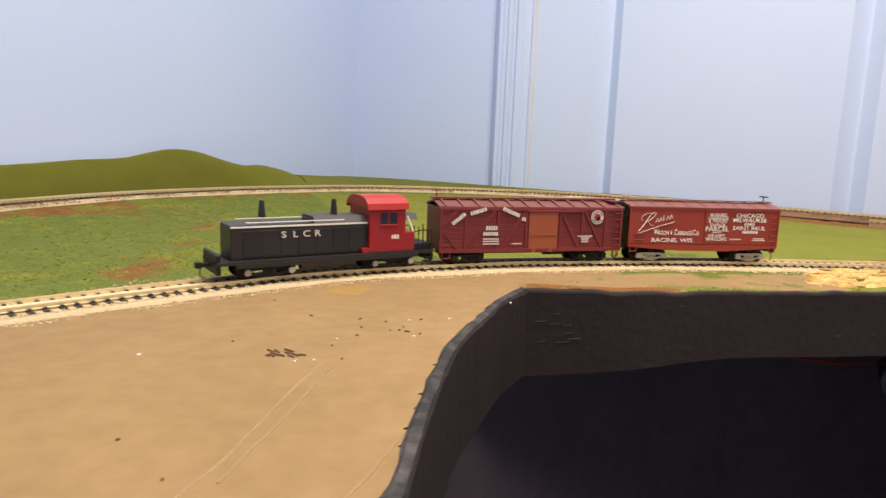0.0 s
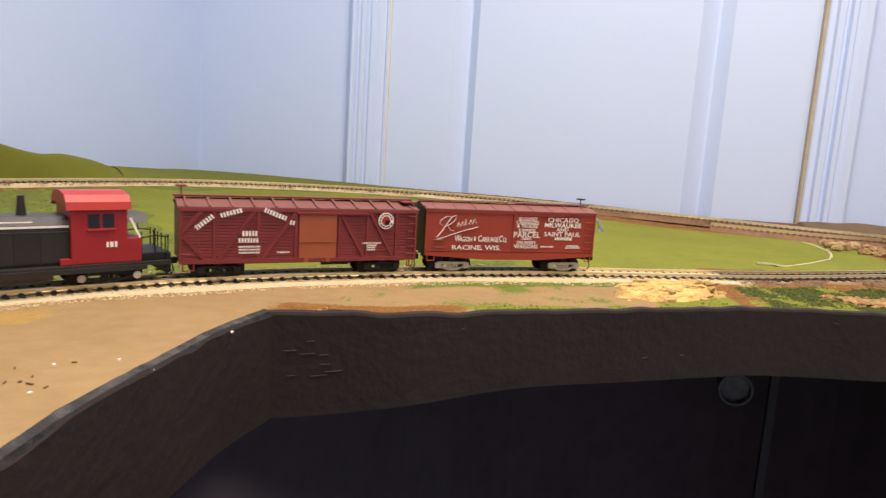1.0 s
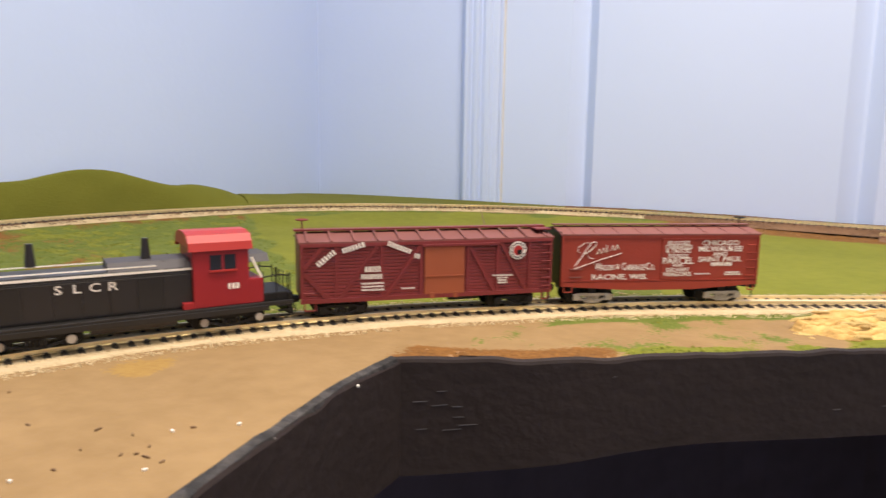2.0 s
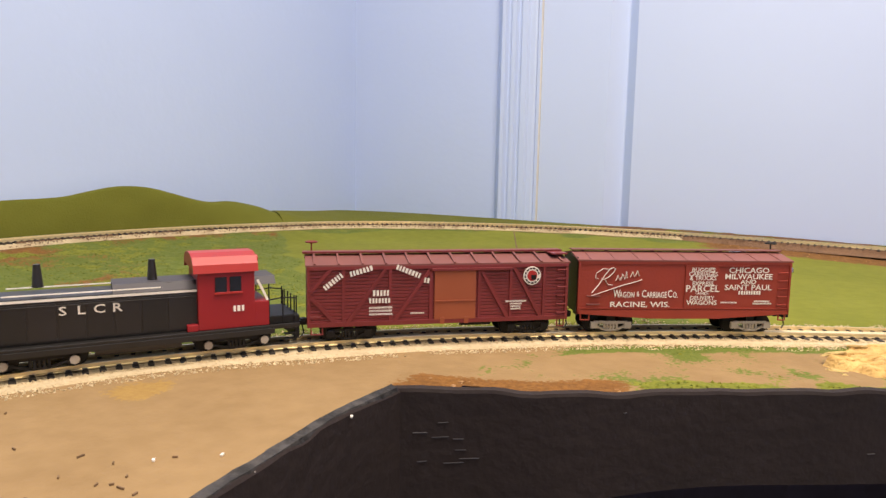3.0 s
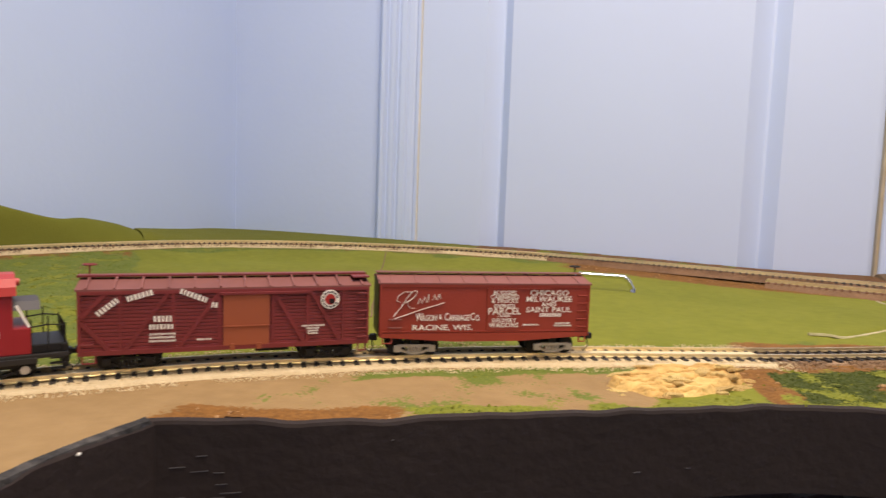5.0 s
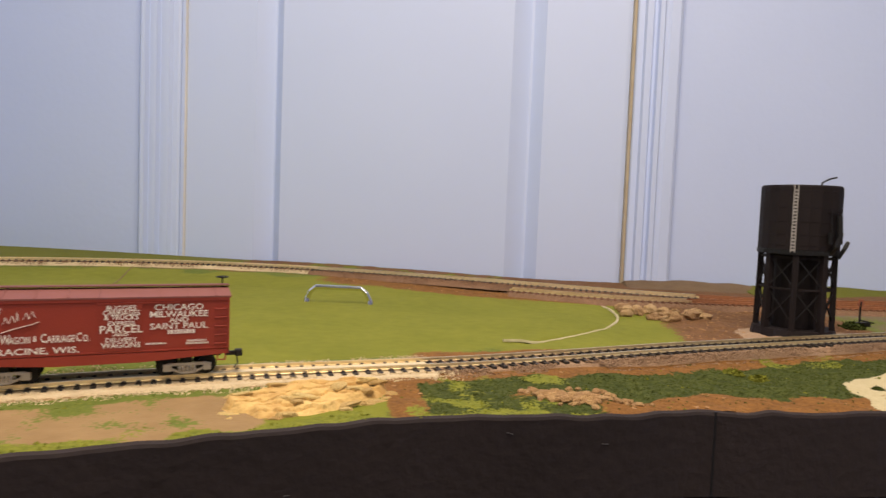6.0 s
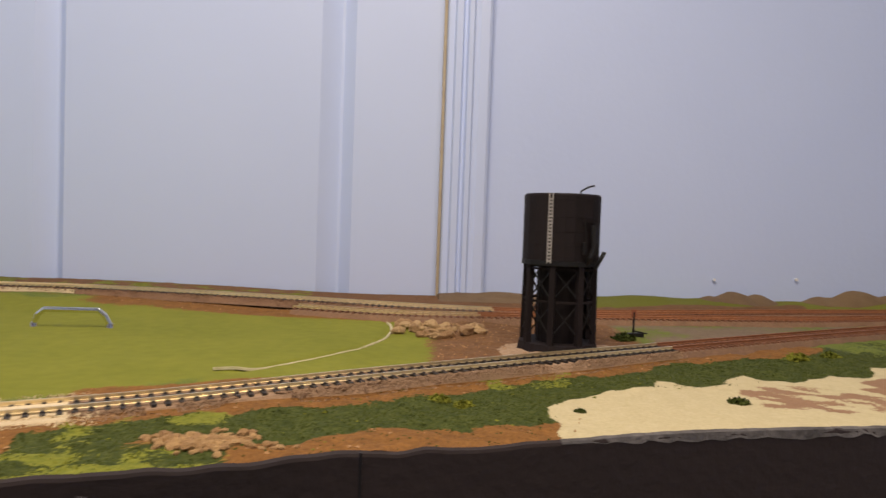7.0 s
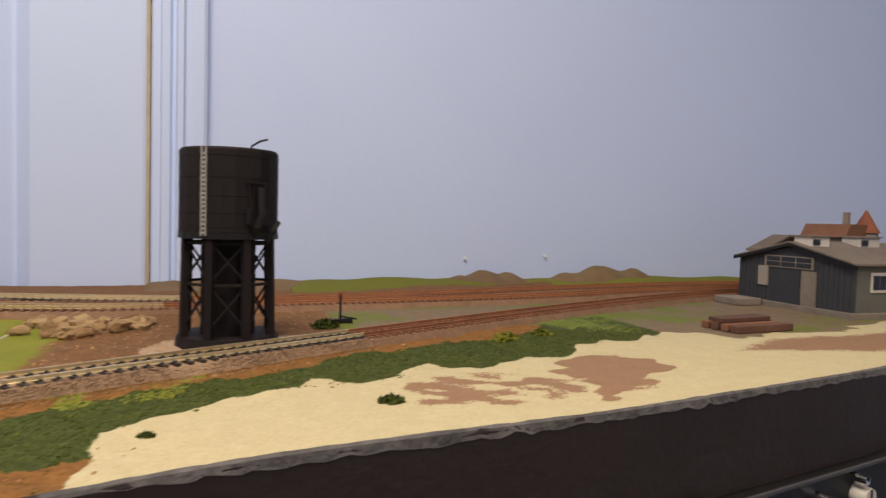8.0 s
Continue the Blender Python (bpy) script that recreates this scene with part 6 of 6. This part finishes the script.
def grains(name, label, pts, count, near, far, size, material, seed):
    """Loose ballast stones strewn along both shoulders of a track: one joined mesh."""
    rng = np.random.default_rng(seed)
    k = rng.integers(1, len(pts) - 1, count)
    t = pts[k + 1, :2] - pts[k - 1, :2]
    t /= np.linalg.norm(t, axis=1)[:, None]
    o = (near + (far - near) * rng.random(count) ** 1.7) * np.where(rng.random(count) < 0.6, -1, 1)
    u = rng.uniform(-0.0035, 0.0035, count)
    x, y = pts[k, 0] - t[:, 1] * o + t[:, 0] * u, pts[k, 1] + t[:, 0] * o + t[:, 1] * u
    keep = ~in_poly(x, y, HOLE) & (value_noise(x, y, 0.02, seed) > 0.25)
    x, y, o, z0 = x[keep], y[keep], np.abs(o[keep]), pts[k, 2][keep]
    h = np.maximum(ground_height(x, y)[0], z0 + np.interp(o, [0.0, 0.0178, 0.0250, 0.0260], [0.0054, 0.0054, 0.0030, -0.05]))
    n = len(x)
    base = np.array([(1, 0, 0), (-0.6, 0.8, 0), (-0.5, -0.9, 0), (0, 0, 1), (0, 0, -1)], float)
    faces = np.array([(0, 1, 3), (1, 2, 3), (2, 0, 3), (1, 0, 4), (2, 1, 4), (0, 2, 4)])
    r = rng.uniform(size[0], size[1], n)
    v = (base[None] + 0.3 * rng.standard_normal((n, 5, 3))) * r[:, None, None] + np.stack([x, y, h + r * 0.2], 1)[:, None, :]
    f = (faces[None] + (np.arange(n) * 5)[:, None, None]).reshape(-1, 3)
    me = bpy.data.meshes.new(name)
    me.from_pydata(v.reshape(-1, 3).tolist(), [], f.tolist())
    me.materials.append(material)
    return tagged(new(name, me), label, "ballast", kind="stuff")


grains("pale_ballast_grains", "loose pale ballast grains beside the curved track", MAIN[MAIN[:, 0] < 0.37], 16000, 0.0155, 0.032, (0.0003, 0.0008), BALLAST, 61)
grains("tan_ballast_grains", "loose tan ballast grains beside the curved track", MAIN[MAIN[:, 0] > 0.35], 9000, 0.0150, 0.027, (0.0003, 0.0008), BALLAST_TAN, 62)
grains("rear_ballast_grains", "loose brown ballast grains along the rear track", BACK[BACK[:, 0] < 0.6], 9000, 0.0140, 0.028, (0.0004, 0.0010), BALLAST_DARK, 63)


def bush(x, y, r, material, label):
    rng = np.random.default_rng(int(abs(x) * 1000))
    n = 260
    a, d, hgt = rng.uniform(0, math.tau, n), np.sqrt(rng.random(n)) * r, rng.random(n)
    bx, by = d * np.cos(a) * 1.3, d * np.sin(a)
    bz = hgt * (r * 0.75) * (1 - (d / r) ** 2)
    verts, faces = [], []
    for k in range(n):
        s = rng.uniform(0.09, 0.22) * min(0.010, r)
        i = len(verts)
        for q in rng.standard_normal((4, 3)):
            verts.append((bx[k] + q[0] * s, by[k] + q[1] * s, max(-0.001, bz[k] + q[2] * s)))
        faces += [(i, i + 1, i + 2), (i, i + 2, i + 3), (i, i + 3, i + 1), (i + 1, i + 3, i + 2)]
    me = bpy.data.meshes.new("bush")
    me.from_pydata(verts, [], faces)
    me.materials.append(material)
    ob = tagged(new("bush", me), label, "bush", "bushes on the layout")
    ob.matrix_basis = pose(x, y, spot_height(x, y))
    return ob


bush(0.730, 0.626, 0.0050, GREEN, "small dark green foam bush on the sand")
bush(0.626, 0.596, 0.0026, GREEN, "tiny dark green foam tuft on the sand")
bush(0.85, 0.772, 0.0070, LIME, "yellow-green foam bush beside the spur track")
bush(0.885, 0.785, 0.0060, LIME, "yellow-green foam bush beside the spur track")
bush(0.548, 0.612, 0.005, LIME, "pale yellow foam strand in the dark grass")
bush(0.562, 0.607, 0.005, LIME, "pale yellow foam strand in the dark grass")
bush(0.725, 0.842, 0.0085, GREEN, "low green foam bush near the switch stand")


# scuffs, dents and paint flecks on the tan board and the crack in the green board
def flecks(name, label, spots, material, z=0.0009):
    g = thing(name, label, "marks")
    for k, (x, y, l, w, a) in enumerate(spots):
        part("mark", box(-l / 2, l / 2, -w / 2, w / 2, -0.0004, 0.0003, 0.0001), material, g, m=pose(x, y, spot_height(x, y) + z * 0.5, 0, 0, a))
    return g


rng = random.Random(12)
DARK_MARK = pmat("dark_scrape", (0.22, 0.135, 0.07), (0.13, 0.08, 0.04), 300, 0.9)
SEAM = pmat("patchy_pale_filler", (0.66, 0.57, 0.40), (0.24, 0.23, 0.08), 90, 0.9)
SCRATCH = pmat("rubbed_tan_paint", (0.36, 0.245, 0.125), (0.26, 0.165, 0.08), 300, 0.8)
flecks("dark_scrapes", "dark scrapes and crumbs on the tan board", [(0.049 + rng.gauss(0, 0.004), 0.155 + rng.gauss(0, 0.003), rng.uniform(0.002, 0.006), 0.0006, rng.gauss(-18, 12)) for _ in range(14)]
       + [(0.062 + rng.gauss(0, 0.014), 0.205 + rng.gauss(0, 0.014), rng.uniform(0.001, 0.003), 0.0005, rng.uniform(0, 180)) for _ in range(12)]
       + [(rng.uniform(-0.05, 0.10), rng.uniform(0.02, 0.24), rng.uniform(0.0008, 0.0016), 0.0005, rng.uniform(0, 180)) for _ in range(5)], DARK_MARK)
flecks("white_flecks", "white paint flecks on the tan board", [(rng.uniform(-0.03, 0.10), rng.uniform(0.03, 0.25), rng.uniform(0.0008, 0.0018), rng.uniform(0.0006, 0.0012), rng.uniform(0, 180)) for _ in range(8)]
       + [(0.108 - abs(rng.gauss(0, 0.002)), rng.uniform(0.20, 0.32), 0.002, 0.0010, rng.uniform(0, 180)) for _ in range(4)], WHITE_INK)
for line in ([(0.070, 0.154, 0), (0.078, 0.118, 0), (0.086, 0.089, 0), (0.091, 0.069, 0), (0.095, 0.040, 0)], [(0.128, 0.108, 0), (0.130, 0.089, 0), (0.132, 0.060, 0)], [(0.076, 0.150, 0), (0.086, 0.112, 0), (0.098, 0.060, 0)]):
    pts = [(x + 0.0008 * noise.noise(Vector((k * 0.9, y * 9, 0))), y, spot_height(x, y)) for k, (x, y, z) in enumerate(curve_points(line, 0.004))]
    solid("board_scratch", strip(pts, [(0.0009, -0.0004), (0.0004, 0.0003), (-0.0004, 0.0003), (-0.0009, -0.0004)]), SCRATCH, "long shallow scratch in the tan painted board", "scratch", group="scratches in the tan board")
crack = curve_points([(-0.10, 1.0, 0), (-0.045, 0.87, 0), (-0.023, 0.815, 0), (0.005, 0.75, 0), (0.042, 0.671, 0), (0.066, 0.615, 0), (0.089, 0.566, 0)], 0.006)
pts = [(x + 0.0012 * noise.noise(Vector((k * 0.7, 0, 0))), y, spot_height(x, y)) for k, (x, y, z) in enumerate(crack)]
solid("board_crack", strip(pts, [(0.0011, -0.0004), (0.0005, 0.0005), (-0.0005, 0.0005), (-0.0011, -0.0004)]), DARK_MARK, "dark open crack across the green painted board", "crack")
arc = curve_points([(0.40, 0.672, 0), (0.427, 0.684, 0), (0.463, 0.731, 0), (0.486, 0.765, 0), (0.504, 0.82, 0), (0.508, 0.867, 0), (0.503, 0.91, 0), (0.49, 0.945, 0), (0.464, 0.965, 0)], 0.004)
pts = [(x, y, spot_height(x, y) + 0.0016) for x, y, z in arc]
solid("board_seam", strip(pts, [(0.0015, -0.001), (0.0008, 0.0006), (-0.0008, 0.0006), (-0.0015, -0.001)]), SEAM, "pale filler seam round the removable green board", "seam")
ring = [(-0.026 + 0.014 * math.cos(a), 0.667 + 0.012 * math.sin(a), 0.0) for a in np.linspace(0, math.tau, 28)]
pts = [(x, y, spot_height(x, y)) for x, y, z in ring]
solid("board_ring", strip(pts, [(0.0011, -0.0004), (0.0006, 0.0006), (-0.0006, 0.0006), (-0.0011, -0.0004)]), BALLAST, "pale ring of old glue on the green board", "glue ring")
bush(-0.026, 0.667, 0.0060, LIME, "tiny yellow-green foam tuft inside the glue ring")
